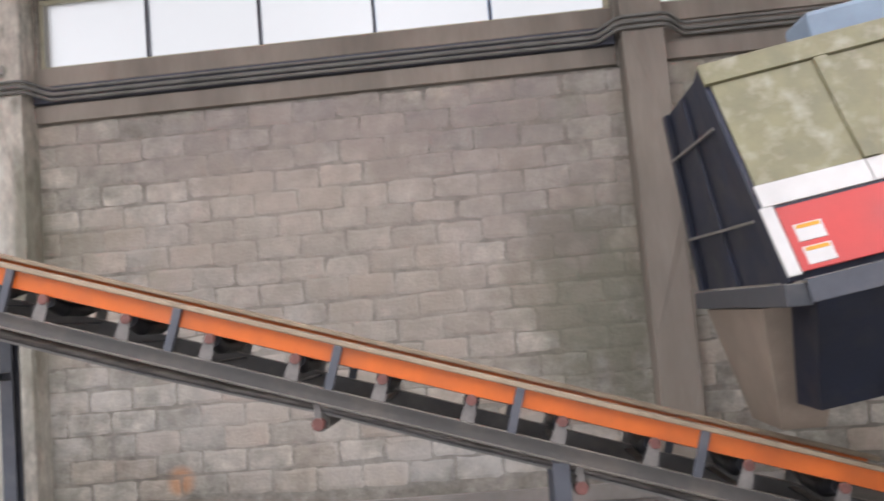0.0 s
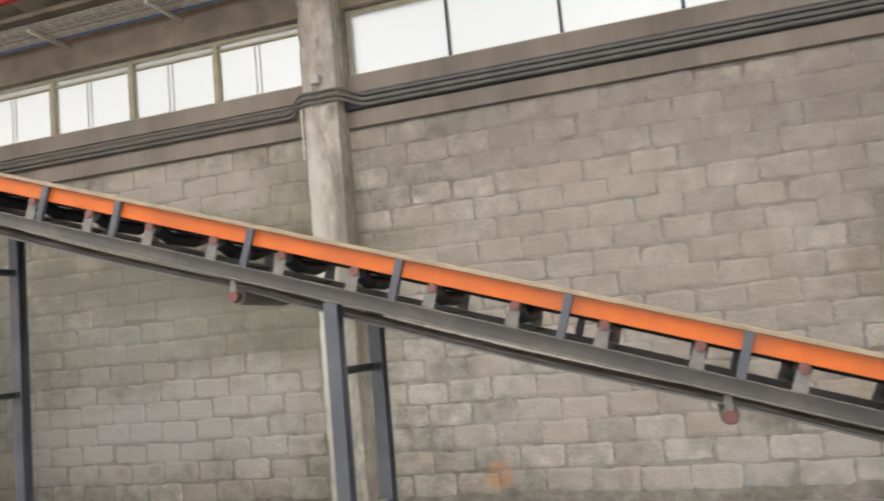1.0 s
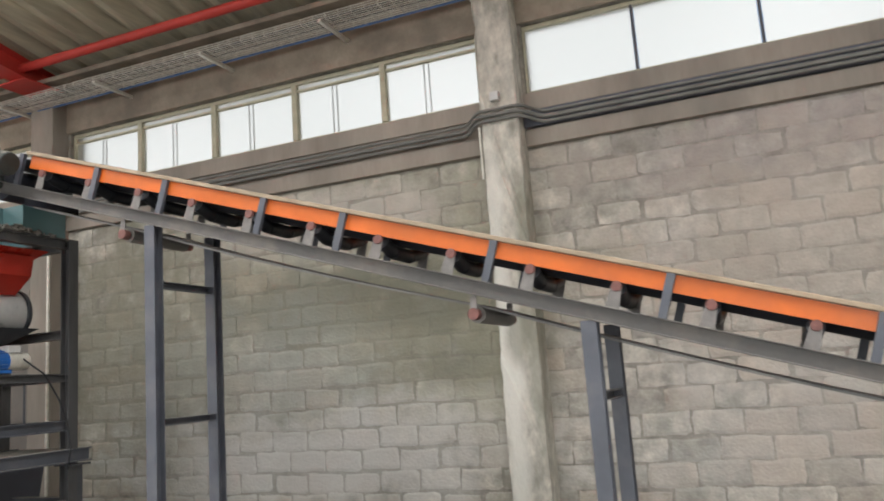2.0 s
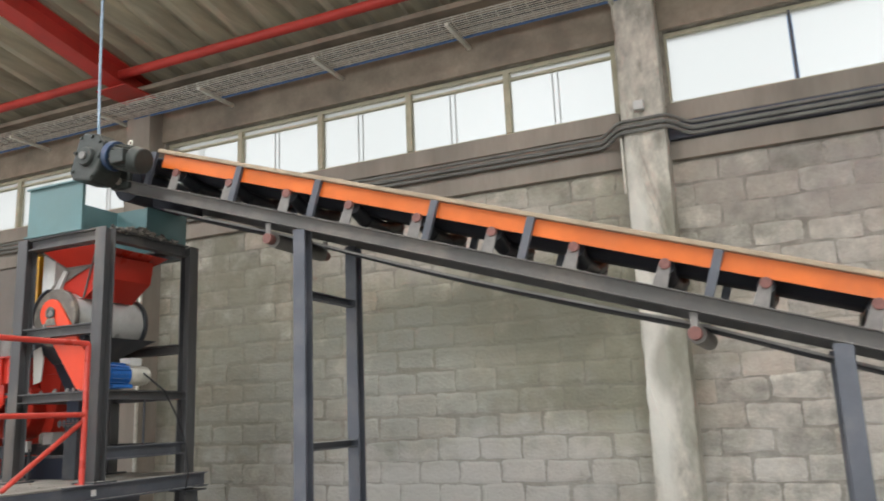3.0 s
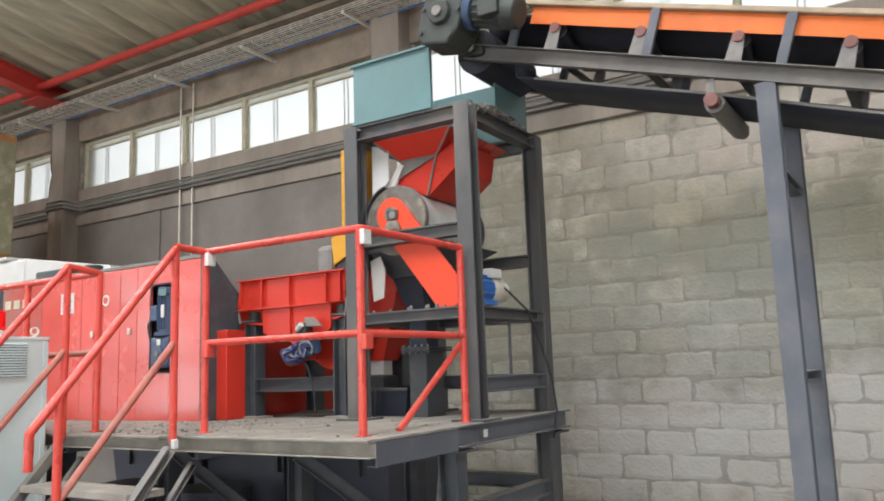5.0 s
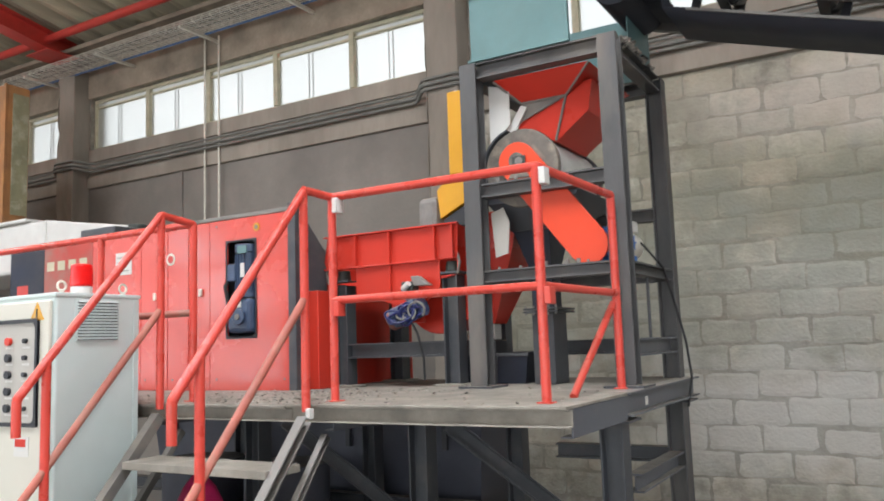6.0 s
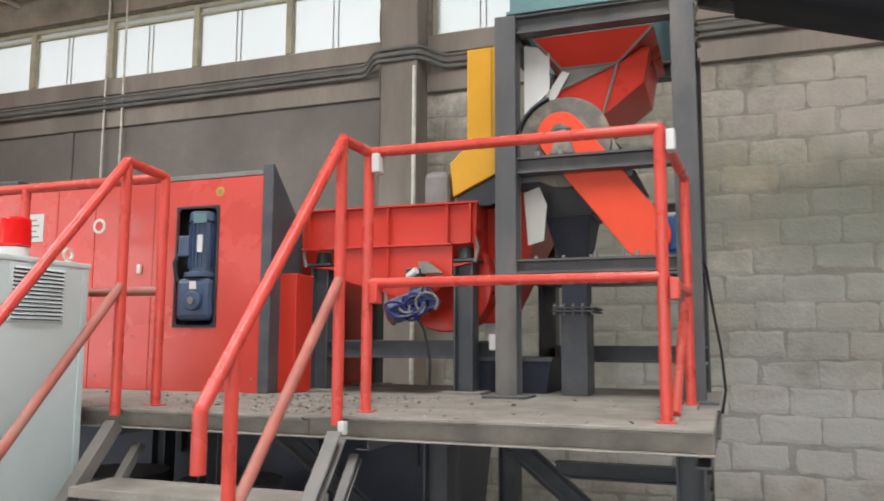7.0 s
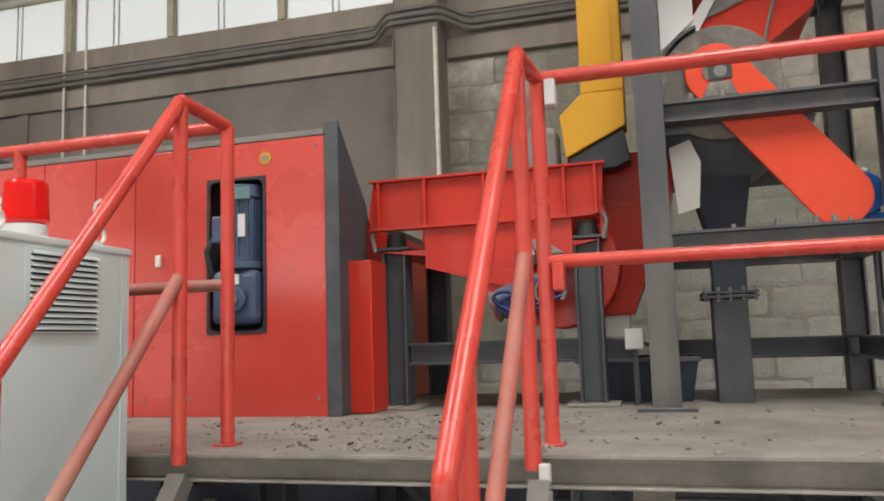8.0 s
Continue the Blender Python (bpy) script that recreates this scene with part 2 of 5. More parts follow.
M_PIPE = surface("dirty_grey_conduit", (0.2, 0.195, 0.175), 0.6, vary=0.3, scale=4, bump=0.1, dust=0.4)
M_BLUE_CABLE = surface("blue_cable", (0.009, 0.016, 0.1), 0.4, vary=0.2, bump=0.1)
M_CABLE = surface("black_cable", (0.02, 0.02, 0.022), 0.6, vary=0.2, bump=0.1)
M_PALE_BLUE = surface("pale_blue_paint", (0.27, 0.35, 0.43), 0.5, vary=0.15, scale=3, bump=0.05, dust=0.3)
M_OLIVE = surface("faded_olive_paint", (0.23, 0.215, 0.125), 0.6, vary=0.22, scale=5, bump=0.12, dust=0.5, stain=0.75, stain_colour=(0.44, 0.42, 0.33), stain_scale=7)
M_PALE_RED = surface("faded_red_paint", (0.52, 0.06, 0.052), 0.5, vary=0.15, scale=3, bump=0.06)
M_NAVY = surface("dark_navy_steel", (0.017, 0.022, 0.04), 0.55, vary=0.4, scale=5, bump=0.15, stain=0.3, stain_colour=(0.06, 0.055, 0.05), stain_scale=4)
M_DECK = surface("dusty_deck_plate", (0.3, 0.275, 0.235), 0.85, vary=0.35, scale=5, fine=90, bump=0.4, stain=0.35, stain_colour=(0.12, 0.11, 0.1), stain_scale=4)
M_SCRAP = surface("shredded_scrap", (0.31, 0.285, 0.25), 0.6, vary=0.4, scale=40, each=0.8, island=True)
M_BROWN_SHEET = surface("brown_stained_sheet", (0.29, 0.235, 0.185), 0.6, vary=0.25, scale=4, bump=0.12, stain=0.4, stain_colour=(0.2, 0.15, 0.11), stain_scale=3)
M_DOOR = surface("cream_cabinet_paint", (0.6, 0.58, 0.5), 0.45, vary=0.08, scale=2, bump=0.04, stain=0.15, stain_colour=(0.42, 0.4, 0.33), stain_scale=2)
# Red paint blotched with greyish brown.
M_RED_GREYED = surface("greyed_red_paint", (0.46, 0.06, 0.046), 0.5, gloss=0.35, vary=0.2, scale=2.5, bump=0.06, stain=0.85, stain_colour=(0.25, 0.17, 0.14), stain_scale=2.6)
M_FUNNEL = surface("worn_grey_sheet", (0.2, 0.185, 0.165), 0.6, vary=0.3, scale=4, bump=0.15, stain=0.4)
M_PANEL = surface("beige_control_panel", (0.44, 0.42, 0.38), 0.5, vary=0.1, scale=4, bump=0.04)
M_PINK = surface("magenta_sack", (0.85, 0.03, 0.2), 0.6, vary=0.2, scale=8, bump=0.4)


def clear(name, colour, rough, through_it):
    m = bpy.data.materials.new(name)
    m.use_nodes = True
    p = m.node_tree.nodes["Principled BSDF"]
    p.inputs["Base Color"].default_value = (*colour, 1)
    p.inputs["Roughness"].default_value = rough
    p.inputs["Transmission Weight"].default_value = through_it
    p.inputs["IOR"].default_value = 1.45
    return m


M_SKYLIGHT = clear("milky_skylight_plastic", (0.9, 0.9, 0.87), 0.6, 0.35)
M_PANE = clear("dusty_window_glass", (0.258, 0.25, 0.228), 0.35, 1.0)
M_BEACON = clear("red_beacon_plastic", (0.95, 0.012, 0.012), 0.12, 0.3)


# ---- building helpers ----
BASE = {}


def thing(name, x, y, z, label, category, group="", kind="", move=(0, 0, 0)):
    """An Empty at the base of a thing that carries its parts; move sets the whole thing off from its drawing."""
    ob = new(name)
    ob.location, ob.empty_display_size = (x + move[0], y + move[1], z + move[2]), 0.1
    BASE[ob.name] = Vector((x, y, z))
    return tagged(ob, label, category, group, kind)


def part(name, bm, material, parent=None, label="", bevel=0.0, smooth=False):
    """Links a bmesh, built in the place's own metres, as one mesh object under a thing or a part."""
    off = BASE[parent.name] if parent else Vector((0, 0, 0))
    bmesh.ops.translate(bm, verts=bm.verts, vec=-off)
    bmesh.ops.recalc_face_normals(bm, faces=bm.faces)
    data = bpy.data.meshes.new(name)
    bm.to_mesh(data)
    bm.free()
    data.materials.append(material)
    if smooth:
        data.shade_smooth()
        data.set_sharp_from_angle(angle=radians(35))
    ob = new(name, data)
    BASE[ob.name] = off
    if parent:
        ob.parent = parent
    if bevel:
        b = ob.modifiers.new("edges", "BEVEL")
        b.width, b.segments, b.limit_method = bevel, 2, "ANGLE"
        b.harden_normals = False
    if label:
        ob["label"] = label
    return ob


def box(bm, x0, x1, y0, y1, z0, z1, m=None):
    v = [bm.verts.new((x, y, z)) for x in (x0, x1) for y in (y0, y1) for z in (z0, z1)]
    for f in ((0, 1, 3, 2), (4, 6, 7, 5), (0, 4, 5, 1), (2, 3, 7, 6), (0, 2, 6, 4), (1, 5, 7, 3)):
        bm.faces.new([v[i] for i in f])
    if m is not None:
        bmesh.ops.transform(bm, matrix=m, verts=v)
    return bm


def boxed(*bounds):
    bm = bmesh.new()
    for b in bounds:
        box(bm, *b)
    return bm


def tube(bm, a, b, r, n=12, r2=None, caps=True):
    """A round bar from a to b."""
    a, b = Vector(a), Vector(b)
    turn = (b - a).to_track_quat("Z", "Y")
    rings = []
    for end, rad in ((a, r), (b, r if r2 is None else r2)):
        rings.append([bm.verts.new(end + turn @ Vector((rad * math.cos(2 * math.pi * i / n), rad * math.sin(2 * math.pi * i / n), 0))) for i in range(n)])
    for i in range(n):
        bm.faces.new((rings[0][i], rings[0][(i + 1) % n], rings[1][(i + 1) % n], rings[1][i]))
    if caps:
        bm.faces.new(rings[0][::-1])
        bm.faces.new(rings[1])
    return bm


def bent(bm, points, r, n=12, ease=0.0):
    """A round pipe through points as one skin, its bends mitred, or rounded over the length ease."""
    pts = [Vector(p) for p in points]
    if ease:
        out = [pts[0]]
        for a, p, b in zip(pts, pts[1:], pts[2:]):
            d0, d1 = min(ease, (a - p).length * 0.45), min(ease, (b - p).length * 0.45)
            q0, q1 = p + (a - p).normalized() * d0, p + (b - p).normalized() * d1
            out += [(1 - u) ** 2 * q0 + 2 * u * (1 - u) * p + u * u * q1 for u in (0, 0.25, 0.5, 0.75, 1)]
        pts = out + [pts[-1]]
    ways = [(b - a).normalized() for a, b in zip(pts, pts[1:])]
    turn = ways[0].to_track_quat("Z", "Y")
    ring = [pts[0] + turn @ Vector((r * math.cos(2 * math.pi * i / n), r * math.sin(2 * math.pi * i / n), 0)) for i in range(n)]
    rings = [[bm.verts.new(p) for p in ring]]
    for k, way in enumerate(ways):
        end = pts[k + 1]
        normal = (way + ways[k + 1]).normalized() if k + 1 < len(ways) else way
        ring = [p + way * ((end - p).dot(normal) / way.dot(normal)) for p in ring]
        rings.append([bm.verts.new(p) for p in ring])
    for r0, r1 in zip(rings, rings[1:]):
        for i in range(n):
            bm.faces.new((r0[i], r0[(i + 1) % n], r1[(i + 1) % n], r1[i]))
    bm.faces.new(rings[0][::-1])
    bm.faces.new(rings[-1])
    return bm


def ball(bm, p, r):
    bmesh.ops.create_uvsphere(bm, u_segments=12, v_segments=8, radius=r, matrix=Matrix.Translation(p))


def prism(bm, outline, axis, lo, hi):
    """An outline of (a, b) pairs drawn out along an axis from lo to hi; a, b are the other two axes in order."""
    def at(a, b, c):
        return {"x": (c, a, b), "y": (a, c, b), "z": (a, b, c)}[axis]
    lower = [bm.verts.new(at(a, b, lo)) for a, b in outline]
    upper = [bm.verts.new(at(a, b, hi)) for a, b in outline]
    n = len(outline)
    for i in range(n):
        bm.faces.new((lower[i], lower[(i + 1) % n], upper[(i + 1) % n], upper[i]))
    bm.faces.new(lower[::-1])
    bm.faces.new(upper)
    return bm


def hull(bm, low, z0, high, z1):
    """A tapering box: low and high are x0, x1, y0, y1."""
    v = []
    for (x0, x1, y0, y1), z in ((low, z0), (high, z1)):
        v += [bm.verts.new(p) for p in ((x0, y0, z), (x1, y0, z), (x1, y1, z), (x0, y1, z))]
    for f in ((0, 1, 5, 4), (1, 2, 6, 5), (2, 3, 7, 6), (3, 0, 4, 7), (0, 3, 2, 1), (4, 5, 6, 7)):
        bm.faces.new([v[i] for i in f])
    return bm


def shell(bm, low, z0, high, z1, thick=0.006):
    """Four sloping sheets between two rectangles, open above and below."""
    def ring(r, z, d):
        x0, x1, y0, y1 = r
        return [bm.verts.new(p) for p in ((x0 + d, y0 + d, z), (x1 - d, y0 + d, z), (x1 - d, y1 - d, z), (x0 + d, y1 - d, z))]
    lo_out, hi_out, lo_in, hi_in = ring(low, z0, 0), ring(high, z1, 0), ring(low, z0, thick), ring(high, z1, thick)
    for i in range(4):
        j = (i + 1) % 4
        bm.faces.new((lo_out[i], lo_out[j], hi_out[j], hi_out[i]))
        bm.faces.new((lo_in[j], lo_in[i], hi_in[i], hi_in[j]))
        bm.faces.new((lo_out[j], lo_out[i], lo_in[i], lo_in[j]))
        bm.faces.new((hi_out[i], hi_out[j], hi_in[j], hi_in[i]))
    return bm


def rolled(bm, outline, a, b, up=(0, 0, 1)):
    """A rolled section from a to b: its outline is given as (sideways, upwards) pairs."""
    a, b = Vector(a), Vector(b)
    along = (b - a).normalized()
    side = along.cross(Vector(up)).normalized()
    top = side.cross(along)
    v0, v1 = [[bm.verts.new(end + side * u + top * w) for u, w in outline] for end in (a, b)]
    n = len(outline)
    for i in range(n):
        bm.faces.new((v0[i], v0[(i + 1) % n], v1[(i + 1) % n], v1[i]))
    bm.faces.new(v0[::-1])
    bm.faces.new(v1)
    return bm


def h_outline(wide, high, web, flange):
    w, h, t = wide / 2, high / 2, web / 2
    f = h - flange
    return [(-w, h), (w, h), (w, f), (t, f), (t, -f), (w, -f), (w, -h), (-w, -h), (-w, -f), (-t, -f), (-t, f), (-w, f)]


def beam_h(bm, a, b, wide, high, web=0.008, flange=0.01):
    """A rolled H-section from a to b; its flanges face up and down."""
    return rolled(bm, h_outline(wide, high, web, flange), a, b)


def channel(bm, a, b, wide, high, open_side, thick=0.007):
    """A rolled U-section from a to b; its web lies away from open_side (+1 or -1)."""
    w, h, s = wide / 2, high / 2, open_side
    outline = [(-w * s, h), (w * s, h), (w * s, h - thick), ((-w + thick) * s, h - thick), ((-w + thick) * s, -h + thick), (w * s, -h + thick), (w * s, -h), (-w * s, -h)]
    return rolled(bm, outline, a, b)


def post_h(bm, x, y, z0, z1, wide, web_along="x", flange=0.01, web=0.008):
    """An upright H-section."""
    return rolled(bm, h_outline(wide, wide, web, flange), (x, y, z0), (x, y, z1), (1, 0, 0) if web_along == "x" else (0, 1, 0))


# ---- the hall ----
WALL = 7.12
BACK = 7.36
COLUMNS = ((1.385, 0.19), (-4.6, 0.19), (-10.62, 0.19), (-16.6, 0.18))


def setting(name, bm, material, label, category, bevel=0.0):
    return tagged(part(name, bm, material, None, "", bevel), label, category, "", "structure")


setting("floor", boxed((-24, 9, -14, 7.3, -0.2, 0)), M_FLOOR, "grey dusty concrete hall floor", "floor")
setting("ground", boxed((-400, 400, -400, -14.3, -0.25, -0.05), (-400, 400, 7.6, 400, -0.25, -0.05), (-400, -24.3, -14.3, 7.6, -0.25, -0.05), (9.3, 400, -14.3, 7.6, -0.25, -0.05)), M_FLOOR, "bare paved yard outside the hall", "ground")
wall_north = setting("wall_north", boxed((-24, 9, WALL + 0.012, BACK, 0, 3.92), (-24, 9, WALL + 0.004, BACK, 5.2, 6.0),
                                         *[(x - w - 0.03, x + w + 0.03, WALL - 0.01, BACK, 3.921, 5.2) for x, w in COLUMNS]),
                     M_MORTAR, "mortar-jointed grey concrete block wall", "wall")
# ring beam under the windows, with its drip groove and sill
for i, (a, b) in enumerate(sorted(BAYS)):
    setting("ring_beam_%d" % (i + 1), boxed((a, b, WALL - 0.05, BACK, 3.925, 4.09), (a, b, WALL - 0.005, BACK, 4.09, 4.29), (a, b, WALL - 0.03, BACK - 0.02, 4.29, 4.47)),
            M_CONCRETE, "stained cast concrete beam below the high windows", "beam", 0.008)
setting("cable_trunking", boxed((-4.41, 1.165, WALL - 0.075, WALL - 0.006, 4.11, 4.275)), M_TRUNK, "dark blue-grey cable trunking along the beam", "trunking", 0.006)
setting("eave_beam", boxed((-24, 9, WALL - 0.04, WALL + 0.003, 5.2, 5.84), (-24, 9, 6.75, WALL - 0.041, 5.78, 5.84)), M_SOFFIT, "brown stained concrete eave beam above the windows", "beam", 0.01)
setting("plinth", boxed((-24, 9, WALL - 0.04, WALL + 0.011, 0.001, 0.15)), M_PLINTH, "worn pale concrete kerb along the wall foot", "plinth", 0.015)


def column(i, x, w):
    bm = bmesh.new()
    box(bm, x - w, x + w, 6.86, WALL + 0.01, 0, 5.8)
    for step in range(6):
        bmesh.ops.subdivide_edges(bm, edges=[e for e in bm.edges if e.calc_length() > 0.12], cuts=1)
    for v in bm.verts:
        p = v.co
        edge = abs(abs(p.x - x) - w) < 0.01 and p.y < 6.87
        n = noise.noise(Vector((p.x * 5 + i * 7, p.y * 5, p.z * 9)))
        d = 0.003 * n + (max(0, n - 0.1) * 0.028 if edge else 0)
        p.y += abs(d)
        p.x -= math.copysign(abs(d) * 0.7, p.x - x) if edge else 0
    return setting("column_%d" % i, bm, M_PAINTED_PIER if i == 2 else M_CONCRETE,
                   "flaking whitewashed concrete column with chipped edges" if i == 2 else "stained grey concrete column", "column", 0.012)


for i, (x, w) in enumerate(COLUMNS):
    column(i + 1, x, w)

setting("plaster_face", boxed((-24, -16.79, WALL - 0.01, WALL + 0.0115, 0.151, 3.92), (-16.41, -10.82, WALL - 0.01, WALL + 0.0115, 0.151, 3.92)), M_PLASTER, "smooth grey-brown plastered wall", "wall")

setting("wall_strip", boxed((-14.66, -14.55, WALL - 0.035, WALL - 0.0105, 0.151, 3.92)), M_PLASTER, "narrow upright plaster strip on the wall", "trim", 0.006)

# high windows
PANES = 5


def window(i, a, b, bars_dark):
    ob = thing("window_%d" % i, (a + b) / 2, 7.2, 4.47, "long high window with dusty white panes", "window", "", "structure")
    frame_mat = M_FRAME_DARK if bars_dark else M_FRAME
    z0, z1, y = 4.475, 5.195, 7.2
    bm = boxed((a, b, y - 0.03, y + 0.03, z0, z0 + 0.035), (a, b, y - 0.03, y + 0.03, z1 - 0.04, z1),
               (a, a + 0.05, y - 0.03, y + 0.03, z0 + 0.035, z1 - 0.04), (b - 0.05, b, y - 0.03, y + 0.03, z0 + 0.035, z1 - 0.04))
    part("window_frame", bm, M_FRAME, ob, "", 0.004)
    pitch = (b - a) / PANES
    half = 0.013 if bars_dark else 0.033
    for k in range(1, PANES):
        x = a + k * pitch
        part("mullion", boxed((x - half, x + half, y - 0.045, y + 0.04, z0 + 0.035, z1 - 0.04)), frame_mat, ob, "", 0.004)
    if not bars_dark:
        part("transom", boxed((a + 0.05, b - 0.05, y - 0.025, y + 0.025, z1 - 0.125, z1 - 0.095)), M_FRAME, ob, "", 0.003)
    if not bars_dark:
        for k in range(PANES):
            for x in (a + (k + 0.42) * pitch, a + (k + 0.47) * pitch):
                part("casement_bar", boxed((x - 0.005, x + 0.005, y + 0.012, y + 0.022, z0 + 0.036, z1 - 0.126)), M_WHITE, ob, "thin pale bar")
    for k in range(PANES):
        pane = part("pane", boxed((a + k * pitch + 0.02, a + (k + 1) * pitch - 0.02, y + 0.004, y + 0.009, z0 + 0.02, z1 - 0.02)), M_PANE, ob)
        pane.visible_shadow = False


for i, (a, b) in enumerate(sorted(BAYS)):
    window(i + 1, a, b, i >= 3)

# roof, its red steel and the unseen sides of the hall
RISE = math.tan(radians(10))


def roof_z(y):
    return 5.93 + (7.2 - y) * RISE if y > -3.5 else 5.93 + 10.7 * RISE - (-3.5 - y) * RISE


SKYLIGHTS = [(x - 0.8, x + 0.8) for x in (-19.8, -13.8, -7.6, -1.6, 4.4)]
SKY_Y0, SKY_Y1 = -2.4, 2.4
bm = bmesh.new()
rows = []
for y in (7.5, SKY_Y1, SKY_Y0, -3.5, -14.4):
    row, x = [], -24.2
    while x < 9.2:
        for dx, dz in ((0, 0), (0.09, 0.0), (0.14, 0.07), (0.19, 0.14), (0.28, 0.14), (0.34, 0.07)):
            row.append(bm.verts.new((x + dx, y, roof_z(y) + 0.12 + dz)))
        x += 0.4
    rows.append(row)
for k, (r0, r1) in enumerate(zip(rows, rows[1:])):
    for i in range(len(r0) - 1):
        if k == 1 and any(a < r0[i].co.x < b for a, b in SKYLIGHTS):
            continue
        bm.faces.new((r0[i], r0[i + 1], r1[i + 1], r1[i]))
roof = setting("ceiling", bm, M_ROOF, "grey corrugated sheet roof seen from below", "ceiling")
thick = roof.modifiers.new("sheet", "SOLIDIFY")
thick.thickness = 0.004


for i, (a, b) in enumerate(SKYLIGHTS):
    light = prism(bmesh.new(), [(SKY_Y0 - 0.1, roof_z(SKY_Y0) + 0.215), (SKY_Y1 + 0.1, roof_z(SKY_Y1) + 0.2), (SKY_Y1 + 0.1, roof_z(SKY_Y1) + 0.205), (SKY_Y0 - 0.1, roof_z(SKY_Y0) + 0.22)], "x", a - 0.4, b + 0.4)
    setting("skylight_%d" % (i + 1), light, M_SKYLIGHT, "milky translucent roof skylight sheet", "skylight")


def rafter(x):
    ob = thing("rafter", x, 6.6, 5.8, "red-painted steel roof rafter", "rafter", "rafters of the roof", "structure")
    part("beam", beam_h(bmesh.new(), (x, 6.95, roof_z(6.95) - 0.14), (x, -3.5, roof_z(-3.5) - 0.14), 0.24, 0.26), M_ROOF_RED, ob)
    part("beam", beam_h(bmesh.new(), (x, -3.5, roof_z(-3.5) - 0.14), (x, -13.9, roof_z(-13.9) - 0.14), 0.24, 0.26), M_ROOF_RED, ob)
    part("bearing_plate", boxed((x - 0.24, x + 0.24, 6.42, 6.98, roof_z(6.7) - 0.3, roof_z(6.7) - 0.285)), M_ROOF_RED, ob)


for x, w in COLUMNS:
    rafter(x)
rafter(7.3)
rafter(-23.2)
for y in (6.56, 4.0, 1.6, -0.8):
    z = roof_z(y) + (-0.1 if y > 6 else 0.04)
    setting("purlin", tube(bmesh.new(), (-24, y, z), (9, y, z), 0.055, 12) if y > 6 else beam_h(bmesh.new(), (-24, y, z), (9, y, z), 0.07, 0.12), M_ROOF_RED, "red steel purlin under the roof sheets", "purlin")
bm = bmesh.new()
doors = [(x - 2.8, x + 2.8) for x in (-17.0, -9.0, -1.0, 6.0)]
edges = [-24.0] + [e for d in doors for e in d] + [9.0]
for a, b in zip(edges[::2], edges[1::2]):
    if b - a > 0.05:
        box(bm, a, b, -14.3, -14, 0, 5.1)
box(bm, -24, 9, -14.3, -14, 5.1, 6.1)
setting("wall_south", bm, M_CONCRETE, "plain concrete wall with wide open gateways", "wall")
for name, x0, x1 in (("wall_west", -24.3, -24), ("wall_east", 9, 9.3)):
    bm = bmesh.new()
    if name == "wall_west":
        prism(bm, [(-14.3, 0), (-11.8, 0), (-11.8, 5.1), (-5.2, 5.1), (-5.2, 0), (7.36, 0), (7.36, 6.0), (-3.5, 7.9), (-14.3, 6.0)], "x", x0, x1)
    else:
        prism(bm, [(-14.3, 0), (7.36, 0), (7.36, 6.0), (-3.5, 7.9), (-14.3, 6.0)], "x", x0, x1)
    setting(name, bm, M_CONCRETE, "plain concrete gable wall with an open gateway" if name == "wall_west" else "plain concrete gable wall", "wall")

# wire cable tray on brackets under the eave
tray = thing("cable_tray", -10, 6.65, 5.56, "galvanised wire-mesh cable tray below the eave", "cable tray")
TRAY_Z, TRAY_A, TRAY_B = 5.5, -23.5, 2.5
for y, z in ((6.52, 0.05), (6.52, 0.025), (6.52, 0), (6.56, 0), (6.6, 0), (6.64, 0), (6.68, 0), (6.72, 0), (6.76, 0), (6.8, 0), (6.84, 0), (6.84, 0.025), (6.84, 0.05)):
    part("wire", tube(bmesh.new(), (TRAY_A, y, TRAY_Z + z), (TRAY_B, y, TRAY_Z + z), 0.0045, 6), M_GALV, tray)
bm = bmesh.new()
for k in range(174):
    x = TRAY_A + k * 0.15
    box(bm, x - 0.0035, x + 0.0035, 6.516, 6.844, TRAY_Z - 0.011, TRAY_Z - 0.005)
    box(bm, x - 0.0035, x + 0.0035, 6.513, 6.519, TRAY_Z - 0.005, TRAY_Z + 0.055)
    box(bm, x - 0.0035, x + 0.0035, 6.841, 6.847, TRAY_Z - 0.005, TRAY_Z + 0.055)
tagged(part("wire_mesh", bm, M_GALV, tray), kind="stuff")
for y in (6.57, 6.63, 6.74):
    part("cable", tube(bmesh.new(), (TRAY_A, y, TRAY_Z + 0.016), (TRAY_B, y, TRAY_Z + 0.016), 0.012, 8), M_CABLE, tray)
for k in range(14):
    x = -23.4 + 1.525 * k + 1.85
    part("bracket", boxed((x - 0.02, x + 0.02, 6.48, WALL - 0.042, TRAY_Z - 0.05, TRAY_Z - 0.013)), M_GALV, tray, "", 0.003)
setting("blue_pipe", tube(bmesh.new(), (-24, 6.88, 5.5), (9, 6.88, 5.5), 0.014, 10), M_BLUE_PIPE, "thin blue air pipe below the eave", "pipe")

# conduits on the ring beam, stepping round the columns
for z, r in ((4.13, 0.018), (4.18, 0.022), (4.235, 0.016)):
    pts = [(9, WALL - 0.078 - r, z)]
    for x, w in COLUMNS:
        pts += [(x + w + 0.2, WALL - 0.078 - r, z), (x + w + 0.02, 6.86 - r - 0.002, z + 0.05), (x - w - 0.02, 6.86 - r - 0.002, z + 0.05), (x - w - 0.2, WALL - 0.078 - r, z)]
    pts.append((-24, WALL - 0.078 - r, z))
